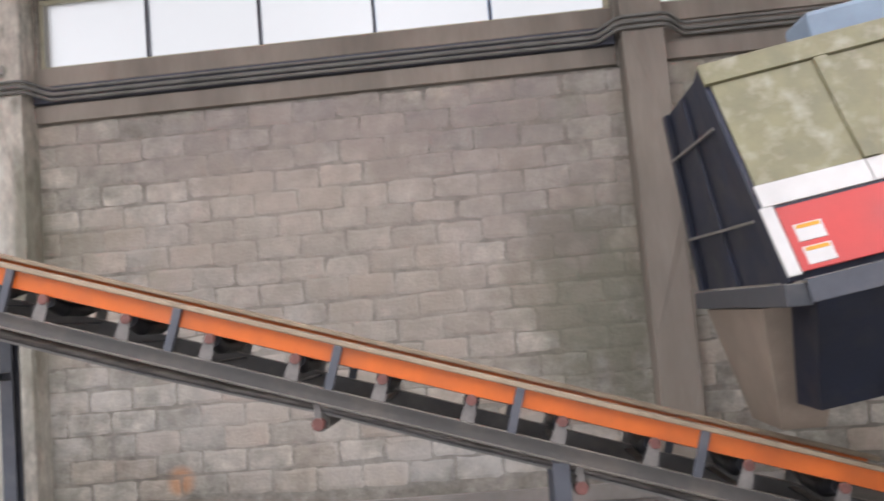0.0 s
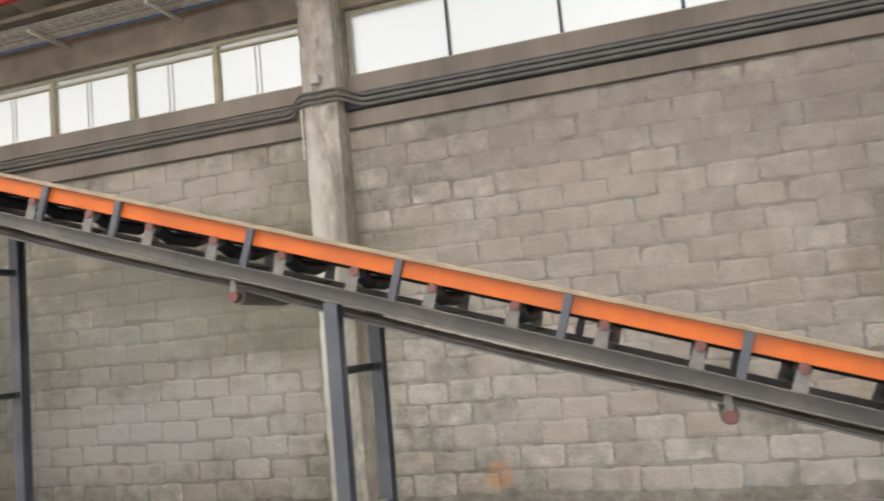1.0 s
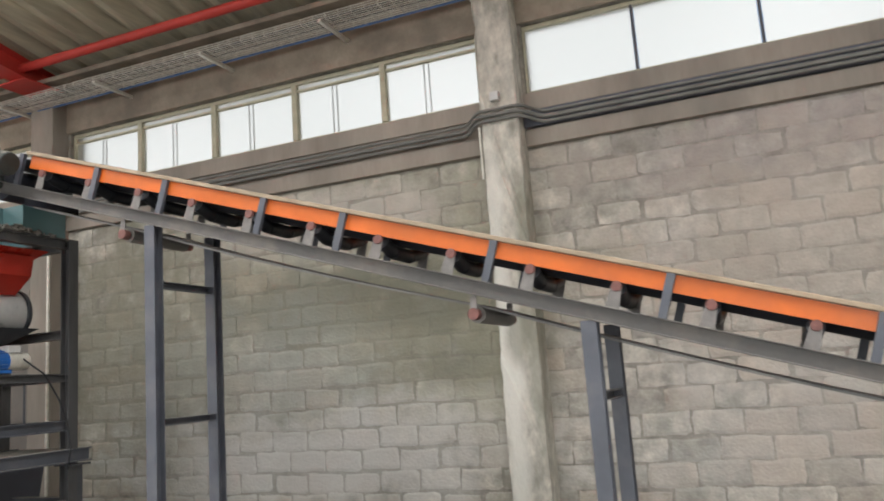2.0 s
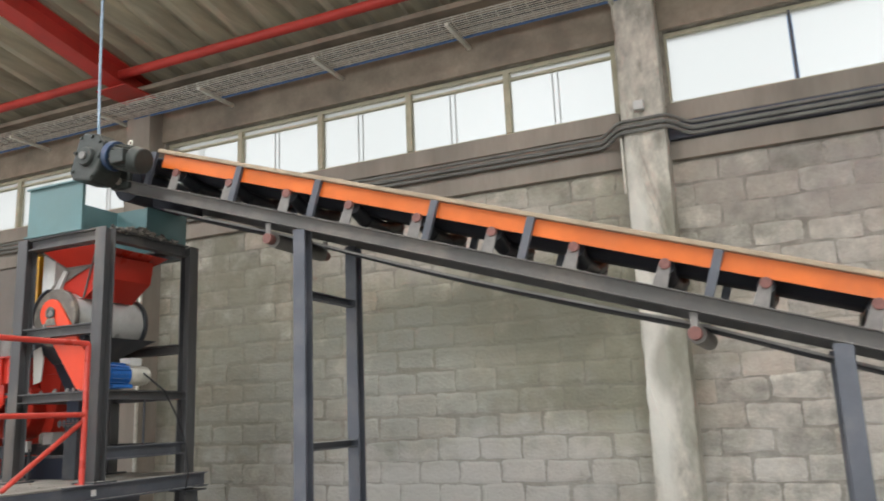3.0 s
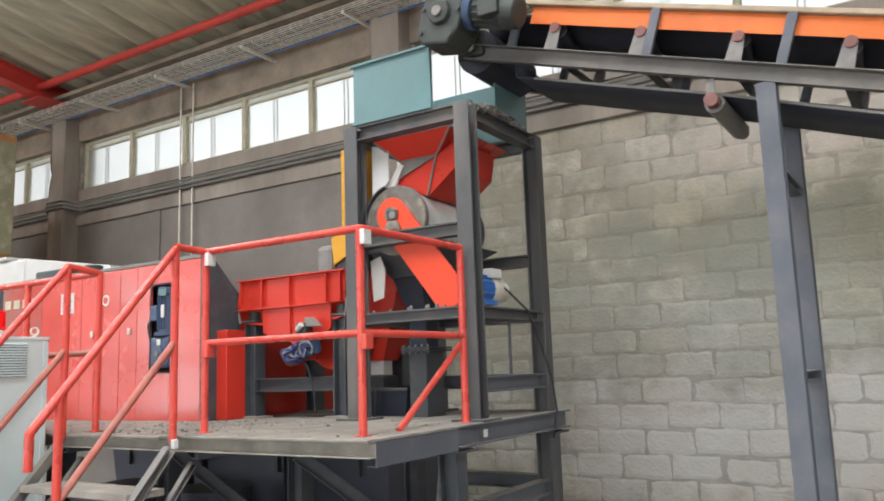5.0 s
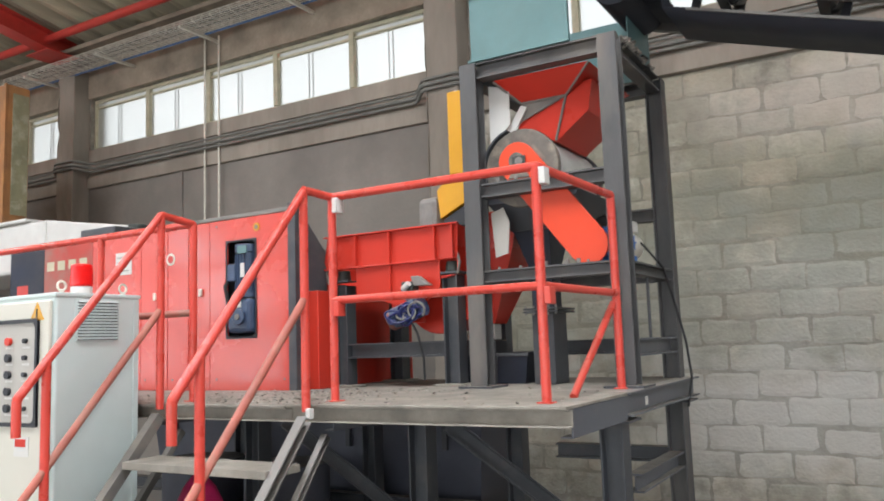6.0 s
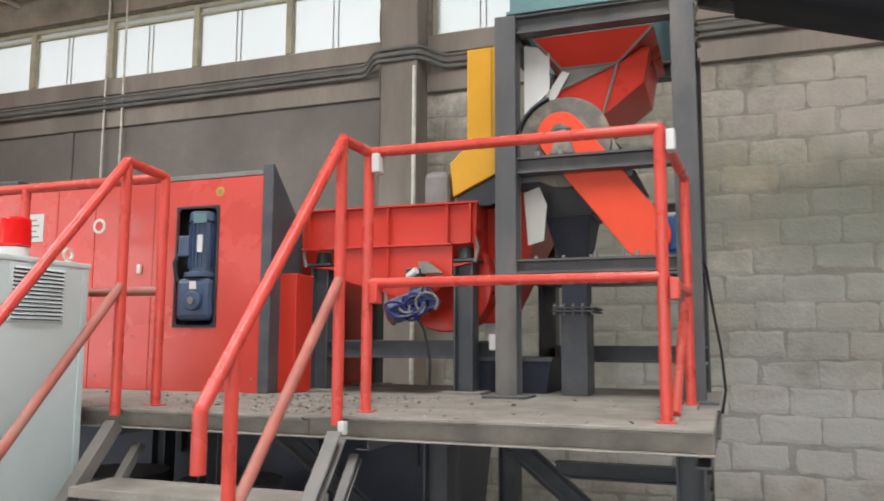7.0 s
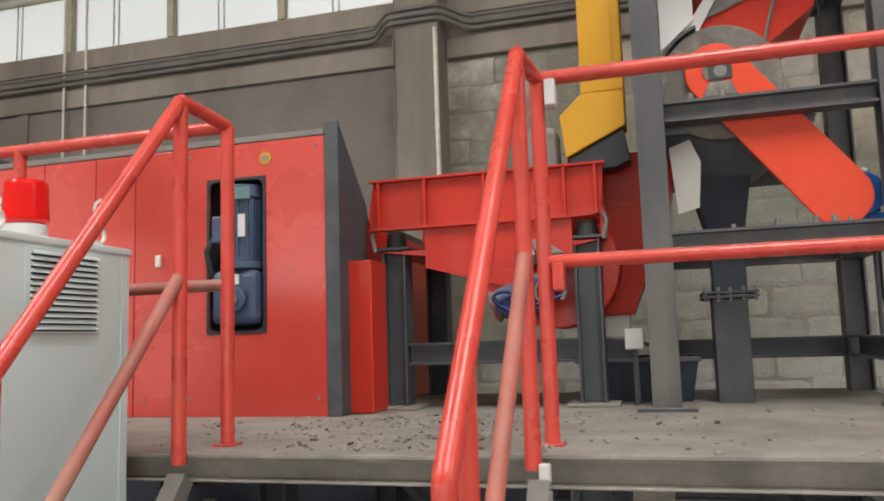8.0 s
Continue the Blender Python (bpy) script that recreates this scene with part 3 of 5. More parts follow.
    setting("wall_conduit", bent(bmesh.new(), pts, r, 8, 0.06), M_PIPE, "dirty grey conduit along the ring beam", "conduit")
for x, y, z0, z1 in ((-10.45, 6.84, 0, 4.1), (-14.1, 7.04, 0, 5.52), (-13.86, 7.04, 0, 5.52), (-4.8, 6.845, 3.62, 4.13)):
    setting("drop_conduit", tube(bmesh.new(), (x, y, z0), (x, y, z1), 0.02 if -13 < x < -9 else 0.012, 10), M_GALV, "upright grey conduit on the wall", "conduit")
junction = thing("junction_box", -4.62, 6.83, 4.35, "small square white junction box on the column", "junction box")
part("box", boxed((-4.66, -4.57, 6.8, 6.86, 4.36, 4.45)), M_WHITE, junction, "", 0.006)
part("cover", boxed((-4.655, -4.575, 6.794, 6.799, 4.365, 4.445)), M_WHITE, junction, "", 0.003)

# ---- belt conveyor ----
SLOPE = 0.3168
PITCH = math.atan(SLOPE)
NEAR, FAR = 4.2, 4.95


def rail_z(x):
    """Height of the stringers' upper edge."""
    return 3.139 - SLOPE * (x + 6.6)


def on_belt(x, w):
    """A point of the conveyor's long section: w metres square to the stringers' upper edge, above x."""
    return Vector((x + w * math.sin(PITCH), 0, rail_z(x) + w * math.cos(PITCH)))


def slab(bm, xa, xb, w0, w1, y0, y1):
    """A bar along the conveyor between two depths."""
    v = []
    for x in (xa, xb):
        for w in (w0, w1):
            p = on_belt(x, w)
            v += [bm.verts.new((p.x, y0, p.z)), bm.verts.new((p.x, y1, p.z))]
    for f in ((0, 1, 3, 2), (4, 6, 7, 5), (0, 4, 5, 1), (2, 3, 7, 6), (0, 2, 6, 4), (1, 5, 7, 3)):
        bm.faces.new([v[i] for i in f])
    return bm


conveyor = thing("belt_conveyor", -3.0, 4.57, 0, "long inclined belt conveyor, orange side plates, grey steel frame", "conveyor")
TAIL, HEAD = 2.35, -8.08
for y, inner in ((NEAR, 1), (FAR, -1)):
    mid = y + 0.025 * inner
    a, b = on_belt(TAIL, -0.046), on_belt(HEAD, -0.046)
    bm = channel(bmesh.new(), (a.x, mid, a.z), (b.x, mid, b.z), 0.05, 0.092, -1 if inner > 0 else 1)
    part("stringer", bm, M_STRINGER, conveyor, "dusty grey channel stringer", 0.002)
    y0, y1 = sorted((y + 0.002 * inner, y + 0.075 * inner))
    part("top_lip", slab(bmesh.new(), HEAD + 0.32, TAIL - 0.35, 0.247, 0.275, y0, y1), M_LIP, conveyor, "dust-covered upper lip", 0.006)
POSTS = [-7.79, -7.016, -6.376, -5.548, -4.948, -3.958, -2.981, -2.012, -1.114, -0.13, 0.83, 1.8]
for y, inner in ((NEAR, 1), (FAR, -1)):
    for x in POSTS:
        y0, y1 = sorted((y + 0.001 * inner, y + 0.03 * inner))
        bm = bmesh.new()
        box(bm, x - 0.024, x + 0.024, y0, y1, 0, 0.247, Matrix.Translation((0, 0, 0)))
        bmesh.ops.translate(bm, verts=bm.verts, vec=(-x, 0, 0))
        p = on_belt(x, 0)
        bmesh.ops.transform(bm, matrix=Matrix.Translation((p.x, 0, p.z)) @ Matrix.Rotation(PITCH, 4, "Y"), verts=bm.verts)
        part("post", bm, M_STEEL_LIGHT, conveyor, "", 0.002)
    y0, y1 = sorted((y + 0.031 * inner, y + 0.037 * inner))
    ends = [HEAD + 0.36] + POSTS[1:-1] + [TAIL - 0.4]
    for a, b in zip(ends, ends[1:]):
        part("side_plate", slab(bmesh.new(), a + 0.003, b - 0.003, 0.146, 0.244, y0, y1), M_ORANGE, conveyor, "orange side plate")
# idlers
idler_x = [-7.551 + 0.479 * k for k in range(20)]
for x in idler_x:
    for y, inner in ((NEAR, 1), (FAR, -1)):
        bm = bmesh.new()
        y0, y1 = sorted((y + 0.012 * inner, y + 0.02 * inner))
        outline = [(-0.04, 0.002), (0.04, 0.002), (0.03, 0.118)] + [(0.03 * math.cos(k * math.pi / 6), 0.118 + 0.03 * math.sin(k * math.pi / 6)) for k in range(1, 6)] + [(-0.03, 0.118)]
        prism(bm, outline, "y", y0, y1)
        p = on_belt(x, 0)
        move = Matrix.Translation((p.x, 0, p.z)) @ Matrix.Rotation(PITCH, 4, "Y")
        bmesh.ops.transform(bm, matrix=move, verts=bm.verts)
        bracket = part("idler_bracket", bm, M_BRACKET, conveyor)
        bm = bmesh.new()
        c = on_belt(x, 0.122)
        tube(bm, (c.x, y + 0.002 * inner, c.z), (c.x, y + 0.029 * inner, c.z), 0.03, 14)
        part("bearing_cap", bm, M_ROLLER, bracket, "", 0.003, True)
    c, low = on_belt(x, 0.118), on_belt(x, 0.068)
    part("wing_roller", tube(bmesh.new(), (c.x, NEAR + 0.07, c.z), (low.x, 4.44, low.z), 0.046, 16), M_BLACK, conveyor, "", 0, True)
    part("wing_roller", tube(bmesh.new(), (c.x, FAR - 0.07, c.z), (low.x, 4.71, low.z), 0.046, 16), M_BLACK, conveyor, "", 0, True)
    part("middle_roller", tube(bmesh.new(), (low.x, 4.45, low.z), (low.x, 4.70, low.z), 0.046, 16), M_BLACK, conveyor, "", 0, True)
    cross = on_belt(x, 0)
    part("cross_angle", boxed((cross.x - 0.025, cross.x + 0.025, NEAR + 0.052, FAR - 0.052, cross.z - 0.03, cross.z - 0.02)), M_STEEL, conveyor)


def strip(bm, xs, profile):
    """A rubber sheet swept along the conveyor: profile gives (y, w) pairs for an x."""
    rows = []
    for x in xs:
        row = []
        for y, w in profile(x):
            p = on_belt(x, w)
            row.append(bm.verts.new((p.x, y, p.z)))
        rows.append(row)
    for r0, r1 in zip(rows, rows[1:]):
        for i in range(len(r0) - 1):
            bm.faces.new((r0[i], r0[i + 1], r1[i + 1], r1[i]))
    return bm


def sheet(name, bm, label):
    ob = part(name, bm, M_BELT, conveyor, label, 0, True)
    s = ob.modifiers.new("rubber", "SOLIDIFY")
    s.thickness, s.offset = 0.012, 0
    return ob


xs = [HEAD, -7.95, -7.8, -7.77] + [float(x) for x in np.linspace(-7.65, TAIL - 0.1, 66)]
sheet("carrying_belt", strip(bmesh.new(), xs, lambda x: ((4.29, 0.215), (4.36, 0.185), (4.45, 0.125), (4.575, 0.122), (4.70, 0.125), (4.79, 0.185), (4.86, 0.215))), "dusty black rubber belt")
RETURNS = [-8.05, -6.65, -3.985, -1.125, 0.28, 2.2]


def sag(x):
    if x < -7.78:
        return -0.06
    for a, b in zip(RETURNS, RETURNS[1:]):
        if a <= x <= b:
            u = (x - a) / (b - a)
            return -0.144 - 0.028 * 4 * u * (1 - u) * min(1, ((b - a) / 2.6) ** 3)
    return -0.144


sheet("return_belt", strip(bmesh.new(), xs, lambda x: ((4.31, sag(x)), (4.575, sag(x)), (4.84, sag(x)))), "sagging return run of the belt")
# Pale strip paints the belt's worn edge together with the light on it.
edge = part("belt_edge", strip(bmesh.new(), xs[4:], lambda x: ((4.296, sag(x) + 0.004), (4.3085, sag(x) + 0.004))), M_BELT_EDGE, conveyor, "pale worn belt edge, bright line painted in")
edge.modifiers.new("rubber", "SOLIDIFY").thickness = 0.013
for x in RETURNS[1:-1]:
    c = on_belt(x, -0.2)
    part("return_roller", tube(bmesh.new(), (c.x, 4.28, c.z), (c.x, 4.87, c.z), 0.05, 18), M_FUNNEL, conveyor, "dust-brown return roller", 0, True)
    for y in (4.225, 4.925):
        bm = bmesh.new()
        box(bm, c.x - 0.02, c.x + 0.02, y - 0.004, y + 0.004, c.z - 0.02, on_belt(x, -0.085).z)
        hanger = part("roller_hanger", bm, M_BRACKET, conveyor)
        end = -0.02 if y < 4.5 else 0.02
        part("bearing_cap", tube(bmesh.new(), (c.x, y + end, c.z), (c.x, y - end * 2, c.z), 0.036, 14), M_ROLLER, hanger, "", 0.003, True)
# head drum with its gear motor
c = on_belt(HEAD + 0.02, -0.02)
part("head_drum", tube(bmesh.new(), (c.x, 4.3, c.z), (c.x, 4.85, c.z), 0.135, 28), M_BELT, conveyor, "belt-wrapped head drum", 0, True)
part("shaft", tube(bmesh.new(), (c.x, 4.02, c.z), (c.x, 4.98, c.z), 0.03, 14), M_GALV, conveyor, "", 0, True)
for y in (NEAR + 0.01, FAR - 0.06):
    part("head_bearing", boxed((c.x - 0.09, c.x + 0.09, y, y + 0.05, c.z - 0.06, c.z + 0.09)), M_GEAR, conveyor, "", 0.02)
bm = bmesh.new()
tilt = Matrix.Translation((-8.085, 4.045, 3.705)) @ Matrix.Rotation(PITCH, 4, "Y") @ Matrix.Scale(0.9, 4)
prism(bm, [(-0.15, -0.17), (-0.09, -0.22), (0.1, -0.2), (0.15, -0.1), (0.15, 0.14), (0.06, 0.19), (-0.1, 0.19), (-0.15, 0.12)], "y", -0.13, 0.12)
bmesh.ops.transform(bm, matrix=tilt, verts=bm.verts)
gearbox = part("gearbox", bm, M_GEAR, conveyor, "grimy grey-green gearbox", 0.018)
for dx, dz in ((-0.11, -0.15), (0.11, -0.15), (-0.11, 0.13), (0.1, 0.13), (0, 0.16), (-0.13, 0), (0.13, 0.02)):
    p = tilt @ Vector((dx, -0.13, dz))
    part("bolt", tube(bmesh.new(), p, p + Vector((0, -0.014, 0)), 0.013, 6), M_GEAR, gearbox)
p = tilt @ Vector((0.0, -0.13, -0.01))
part("shaft_cover", tube(bmesh.new(), p, p + Vector((0, -0.03, 0)), 0.075, 20, 0.066), M_GEAR, gearbox, "", 0.006, True)
part("shaft_end", tube(bmesh.new(), p + Vector((0, -0.03, 0)), p + Vector((0, -0.05, 0)), 0.03, 14), M_BRACKET, gearbox, "", 0.003)
a, b = tilt @ Vector((0.15, -0.02, 0.05)), tilt @ Vector((0.5, -0.02, 0.05))
along = (b - a).normalized()
part("motor_flange", tube(bmesh.new(), a, a + along * 0.05, 0.11, 22), M_MOTOR, conveyor, "", 0.005, True)
motor = part("drive_motor", tube(bmesh.new(), a + along * 0.05, a + along * 0.23, 0.082, 22), M_GEAR, conveyor, "dusty dark drive motor", 0, True)
bm = bmesh.new()
up = (tilt.to_3x3() @ Vector((0, 0, 1))).normalized()
for k in range(14):
    angle = k * 2 * math.pi / 14
    rad = Vector((0, math.cos(angle), 0)) + up * math.sin(angle)
    turn = Matrix((along, rad, along.cross(rad))).transposed().to_4x4()
    turn.translation = a
    box(bm, 0.06, 0.22, 0.078, 0.097, -0.003, 0.003, turn)
part("cooling_fins", bm, M_GEAR, motor)
part("fan_cover", tube(bmesh.new(), a + along * 0.231, a + along * 0.32, 0.1, 22, 0.09), M_GEAR, motor, "", 0.01, True)
q = a + along * 0.15 + up * 0.085
part("terminal_box", boxed((q.x - 0.06, q.x + 0.06, 3.9, 3.96, q.z - 0.15, q.z - 0.05)), M_GEAR, motor, "", 0.008)
ring = bmesh.new()
for k in range(12):
    t0, t1 = k * math.pi / 6, (k + 1) * math.pi / 6
    tube(ring, q + Vector((0.018 * math.cos(t0), 0, 0.03 + 0.018 * math.sin(t0))), q + Vector((0.018 * math.cos(t1), 0, 0.03 + 0.018 * math.sin(t1))), 0.006, 6)
part("eye_bolt", ring, M_GALV, motor, "bright lifting eye")
# legs
for x, bars in ((-6.455, (2.57, 1.6)), (-3.378, (1.6, 0.7)), (0.12, (0.5,))):
    for y, k in ((NEAR + 0.05, 0), (FAR - 0.05, 1)):
        z = rail_z(x) - 0.098
        leg = part("leg", post_h(bmesh.new(), x, y, 0.012, z, 0.09, "y"), M_STEEL_LIGHT, conveyor, "upright grey H-section leg", 0.002)
        part("foot_plate", boxed((x - 0.09, x + 0.09, y - 0.09, y + 0.09, 0, 0.012)), M_STEEL_LIGHT, leg)
    for z in bars:
        part("cross_bar", channel(bmesh.new(), (x, NEAR + 0.096, z), (x, FAR - 0.096, z), 0.06, 0.05, 1), M_STEEL_LIGHT, conveyor, "", 0.002)
# tail drum
c = on_belt(TAIL - 0.1, -0.03)
part("tail_drum", tube(bmesh.new(), (c.x, 4.3, c.z), (c.x, 4.85, c.z), 0.12, 24), M_BELT, conveyor, "", 0, True)
for y in (NEAR + 0.07, FAR - 0.1):
    part("tail_bearing", boxed((c.x - 0.1, c.x + 0.1, y - 0.03, y + 0.03, c.z - 0.08, c.z + 0.08)), M_GEAR, conveyor, "", 0.02)
part("tail_foot", boxed((1.9, 2.0, NEAR, FAR, 0, rail_z(1.95) - 0.1)), M_STEEL, conveyor, "", 0.003)

# ---- raised steel platform with its rails and stairs ----
DECK, DECK_LOW, LAP = 1.408, 1.402, -9.3
platform = thing("platform", -10.4, 4.3, 0, "raised grey steel platform, dusty deck plate on dark beams", "platform")
PX0, PX1, PY0, PY1 = -13.4, -7.955, 3.01, 5.12
part("deck_plate", boxed((LAP, PX1, PY0, 3.75, DECK - 0.012, DECK)), M_DECK, platform, "deck plate strewn with dust", 0.002)
part("deck_plate", boxed((LAP, -8.03, 3.752, PY1, DECK - 0.012, DECK)), M_DECK, platform, "deck plate strewn with dust", 0.002)
part("side_beam", beam_h(bmesh.new(), (-7.985, 3.76, DECK - 0.055), (-7.985, PY1, DECK - 0.055), 0.08, 0.11), M_STEEL_LIGHT, platform, "dark grey side beam", 0.002)
part("tag", boxed((-7.9445, -7.943, 3.98, 4.02, DECK - 0.075, DECK - 0.035)), M_WHITE, platform, "small blank white tag")
part("deck_plate", boxed((PX0, LAP - 0.002, PY0, PY1, DECK_LOW - 0.012, DECK_LOW)), M_DECK, platform, "lower deck plate strewn with dust", 0.002)
for y in (PY0 + 0.035, PY1 - 0.04):
    part("edge_beam", channel(bmesh.new(), (LAP, y, DECK - 0.047), (PX1 if y < 4 else -8.03, y, DECK - 0.047), 0.05, 0.068, 1 if y < 4 else -1), M_DECK, platform, "dusty edge channel", 0.002)
    part("edge_beam", channel(bmesh.new(), (PX0, y, DECK_LOW - 0.044), (LAP - 0.002, y, DECK_LOW - 0.044), 0.05, 0.062, 1 if y < 4 else -1), M_DECK, platform, "dusty edge channel", 0.002)
for x in (PX1 - 0.03, -9.1, -10.2, -11.3, -12.4, PX0 + 0.03):
    top, high = (DECK - 0.013, 0.11) if x > LAP else (DECK_LOW - 0.013, 0.1)
    part("cross_beam", channel(bmesh.new(), (x, PY0 + 0.065, top - high / 2), (x, 3.75 if x > -8 else PY1 - 0.07, top - high / 2), 0.05, high, -1), M_STEEL_LIGHT, platform, "", 0.002)
for x in (-8.06, -9.1, -10.25, -11.5, -13.2):
    for y in (3.85, 5.02):
        leg = part("leg", post_h(bmesh.new(), x, y, 0.012, DECK - 0.14, 0.11), M_STEEL, platform, "", 0.002)
        part("cap_plate", boxed((x - 0.1, x + 0.1, y - 0.1, y + 0.1, DECK - 0.139, DECK - 0.127)), M_STEEL, leg)
        part("foot_plate", boxed((x - 0.1, x + 0.1, y - 0.1, y + 0.1, 0, 0.012)), M_STEEL, leg)
for a, b in (((-8.62, 3.3, 1.3), (-8.12, 3.86, 0.7)), ((-9.55, 3.3, 1.3), (-9.15, 3.86, 0.7))):
    part("brace", channel(bmesh.new(), a, b, 0.05, 0.07, 1), M_STEEL, platform, "", 0.002)
for z in (0.55,):
    for y in (3.85, 5.02):
        part("tie_beam", beam_h(bmesh.new(), (-8.0, y, z), (-13.2, y, z), 0.08, 0.1), M_STEEL, platform)


def rail_run(name, points, r, material, parent, label=""):
    return part(name, bent(bmesh.new(), points, r, 12, 0.012), material, parent, label, 0, True)


guard = thing("guard_rail", -8.6, 3.16, DECK, "red tubular guard rail on the platform edge", "railing", "guard rails of the platform")
TOP, MID, R = 2.35, 1.867, 0.0195
rail_run("top_rail", [(-9.15, 2.98, TOP + 0.01), (-9.13, 3.16, TOP), (-8.095, 3.16, TOP), (-8.06, 4.0, TOP)], R, M_RAIL, guard)
rail_run("middle_rail", [(-9.13, 3.16, MID), (-8.095, 3.16, MID), (-8.06, 4.0, MID)], 0.018, M_RAIL, guard)
for x, y in ((-9.13, 3.16), (-8.095, 3.16), (-8.06, 4.0)):
    post = part("post", tube(bmesh.new(), (x, y, DECK + 0.006), (x, y, TOP), R, 14), M_RAIL, guard, "", 0, True)
    part("foot_plate", boxed((x - 0.03, x + 0.03, y - 0.03, y + 0.03, DECK, DECK + 0.006)), M_RAIL, post)
    if y < 3.5:
        for z in (TOP - 0.045, MID - 0.04):
            part("clip", boxed((x + 0.022, x + 0.05, y - 0.03, y + 0.025, z - 0.035, z + 0.035)), M_WHITE if z > 2 else M_RAIL, post, "pale joint clip", 0.004)
part("brace", tube(bmesh.new(), (-8.075, 3.99, MID - 0.05), (-8.085, 3.42, DECK + 0.004), 0.017, 12), M_RAIL, guard, "", 0, True)

left = thing("guard_rail", -11.0, 3.16, DECK_LOW, "long red tubular guard rail beside the sorting machine", "railing", "guard rails of the platform")
rail_run("top_rail", [(-10.08, 2.975, TOP), (-10.045, 3.16, TOP - 0.03), (-13.3, 3.16, TOP - 0.03)], R, M_RAIL, left)
rail_run("middle_rail", [(-10.045, 3.16, 1.855), (-13.3, 3.16, 1.855)], 0.018, M_RAIL_WORN, left)
for x in (-10.045, -10.79, -11.9, -13.25):
    post = part("post", tube(bmesh.new(), (x, 3.16, DECK_LOW + 0.006), (x, 3.16, TOP - 0.03), R, 14), M_RAIL, left, "", 0, True)
    part("foot_plate", boxed((x - 0.03, x + 0.03, 3.13, 3.19, DECK_LOW, DECK_LOW + 0.006)), M_RAIL, post)

stairs = thing("stairs", -9.6, 2.4, 0, "steep grey steel stairs with red handrails", "stairs")
RUN = 0.84 / 0.71
XL, XR = -10.08, -9.15


def stair_z(y):
    return DECK - 0.03 - (2.98 - y) * RUN


for x, side in ((XL + 0.03, 1), (XR + 0.02, -1)):
    part("stringer", channel(bmesh.new(), (x, 2.945, stair_z(2.945) + 0.012), (x, 1.8, 0.03), 0.05, 0.05, side), M_STRINGER, stairs, "", 0.002)
    part("lower_stringer", channel(bmesh.new(), (x, 3.09, stair_z(2.98) - 0.115), (x, 2.06, 0.02), 0.035, 0.035, side), M_STRINGER, stairs, "", 0.002)
for k in range(1, 7):
    z = DECK - 0.045 - 0.2 * k
    y = 2.98 - (0.2 * k) / RUN
    part("tread", boxed((XL + 0.053, XR - 0.003, y - 0.09, y + 0.13, z - 0.035, z)), M_DECK, stairs, "dusty folded tread", 0.004)
for x in (XL, XR):
    rail_run("handrail", [(x, 2.98, TOP), (x, 2.245, TOP - 0.735 * RUN), (x, 2.245, TOP - 0.735 * RUN - 0.155)], R, M_RAIL, stairs)
    rail_run("knee_rail", [(x, 2.98, 1.87), (x, 2.18, 1.87 - 0.8 * 1.15)], 0.018, M_RAIL_WORN, stairs, "paint-worn knee rail")
    for y in (2.98, 2.375):
        z0 = DECK - 0.03 if y > 2.9 else stair_z(y) - 0.02
        part("rail_post", tube(bmesh.new(), (x, y, z0), (x, y, TOP - (2.98 - y) * RUN), R, 14), M_RAIL, stairs, "", 0, True)
part("joint_clip", boxed((XR + 0.015, XR + 0.04, 2.955, 2.985, DECK - 0.06, DECK - 0.015)), M_WHITE, stairs, "", 0.004)

# ---- separator tower on the platform ----
tower = thing("separator_tower", -8.475, 4.5, DECK, "dark grey H-beam tower carrying hopper and drum", "steel tower")
TX0, TX1, TY0, TY1, TTOP = -8.856, -8.052, 4.1, 4.97, 3.2
for x in (TX0, TX1):
    for y in (TY0, TY1):
        foot = 0.012 if (x > -8.5 and y > 4.5) else DECK
        leg = part("leg", post_h(bmesh.new(), x, y, foot + 0.012, TTOP, 0.1, "y" if y < 4.5 else "x"), M_TOWER, tower, "", 0.002)
        part("foot_plate", boxed((x - 0.1, x + 0.1, y - 0.1, y + 0.1, foot, foot + 0.012)), M_STEEL, leg)
for z, h in ((TTOP - 0.045, 0.09), (2.474, 0.076), (2.003, 0.066)):
    for y in (TY0, TY1):
        low = 0.1 if z == 2.474 and y > 4.5 else 0.0
        part("cross_beam", beam_h(bmesh.new(), (TX0 + 0.052, y, z - low), (TX1 - 0.052, y, z - low), 0.08, h), M_TOWER, tower)
    for x in (TX0, TX1):
        if z == 2.474 and x > -8.5:
            continue
        part("cross_beam", beam_h(bmesh.new(), (x, TY0 + 0.052, z), (x, TY1 - 0.052, z), 0.08, h), M_TOWER, tower)
for z in (1.6, 0.95):
    part("cross_beam", beam_h(bmesh.new(), (TX1, 4.1 if z < 1.4 else TY0 + 0.052, z), (TX1, TY1 - 0.052, z), 0.08, 0.09), M_STEEL_LIGHT, tower)
    part("cross_beam", beam_h(bmesh.new(), (TX0, TY1 + (0.14 if z < 1.4 else 0), z), (TX1 - 0.052, TY1 + (0.14 if z < 1.4 else 0), z), 0.08, 0.09), M_STEEL, tower)
for x in np.linspace(-8.72, -8.22, 5):
    part("bolt", tube(bmesh.new(), (x, TY0 - 0.02, 2.037), (x, TY0 - 0.02, 2.05), 0.008, 6), M_BRACKET, tower)

part("hanging_rod", tube(bmesh.new(), (TX1, 4.53, 1.646), (TX1, 4.53, 1.969), 0.009, 8), M_STEEL, tower)

# teal feed box above the tower
feed = thing("feed_box", -8.47, 4.5, TTOP, "open teal sheet-metal feed box under the conveyor head", "feed box")
part("front_sheet", boxed((-8.83, -8.25, 4.07, 4.076, TTOP + 0.004, 3.6)), M_TEAL, feed)
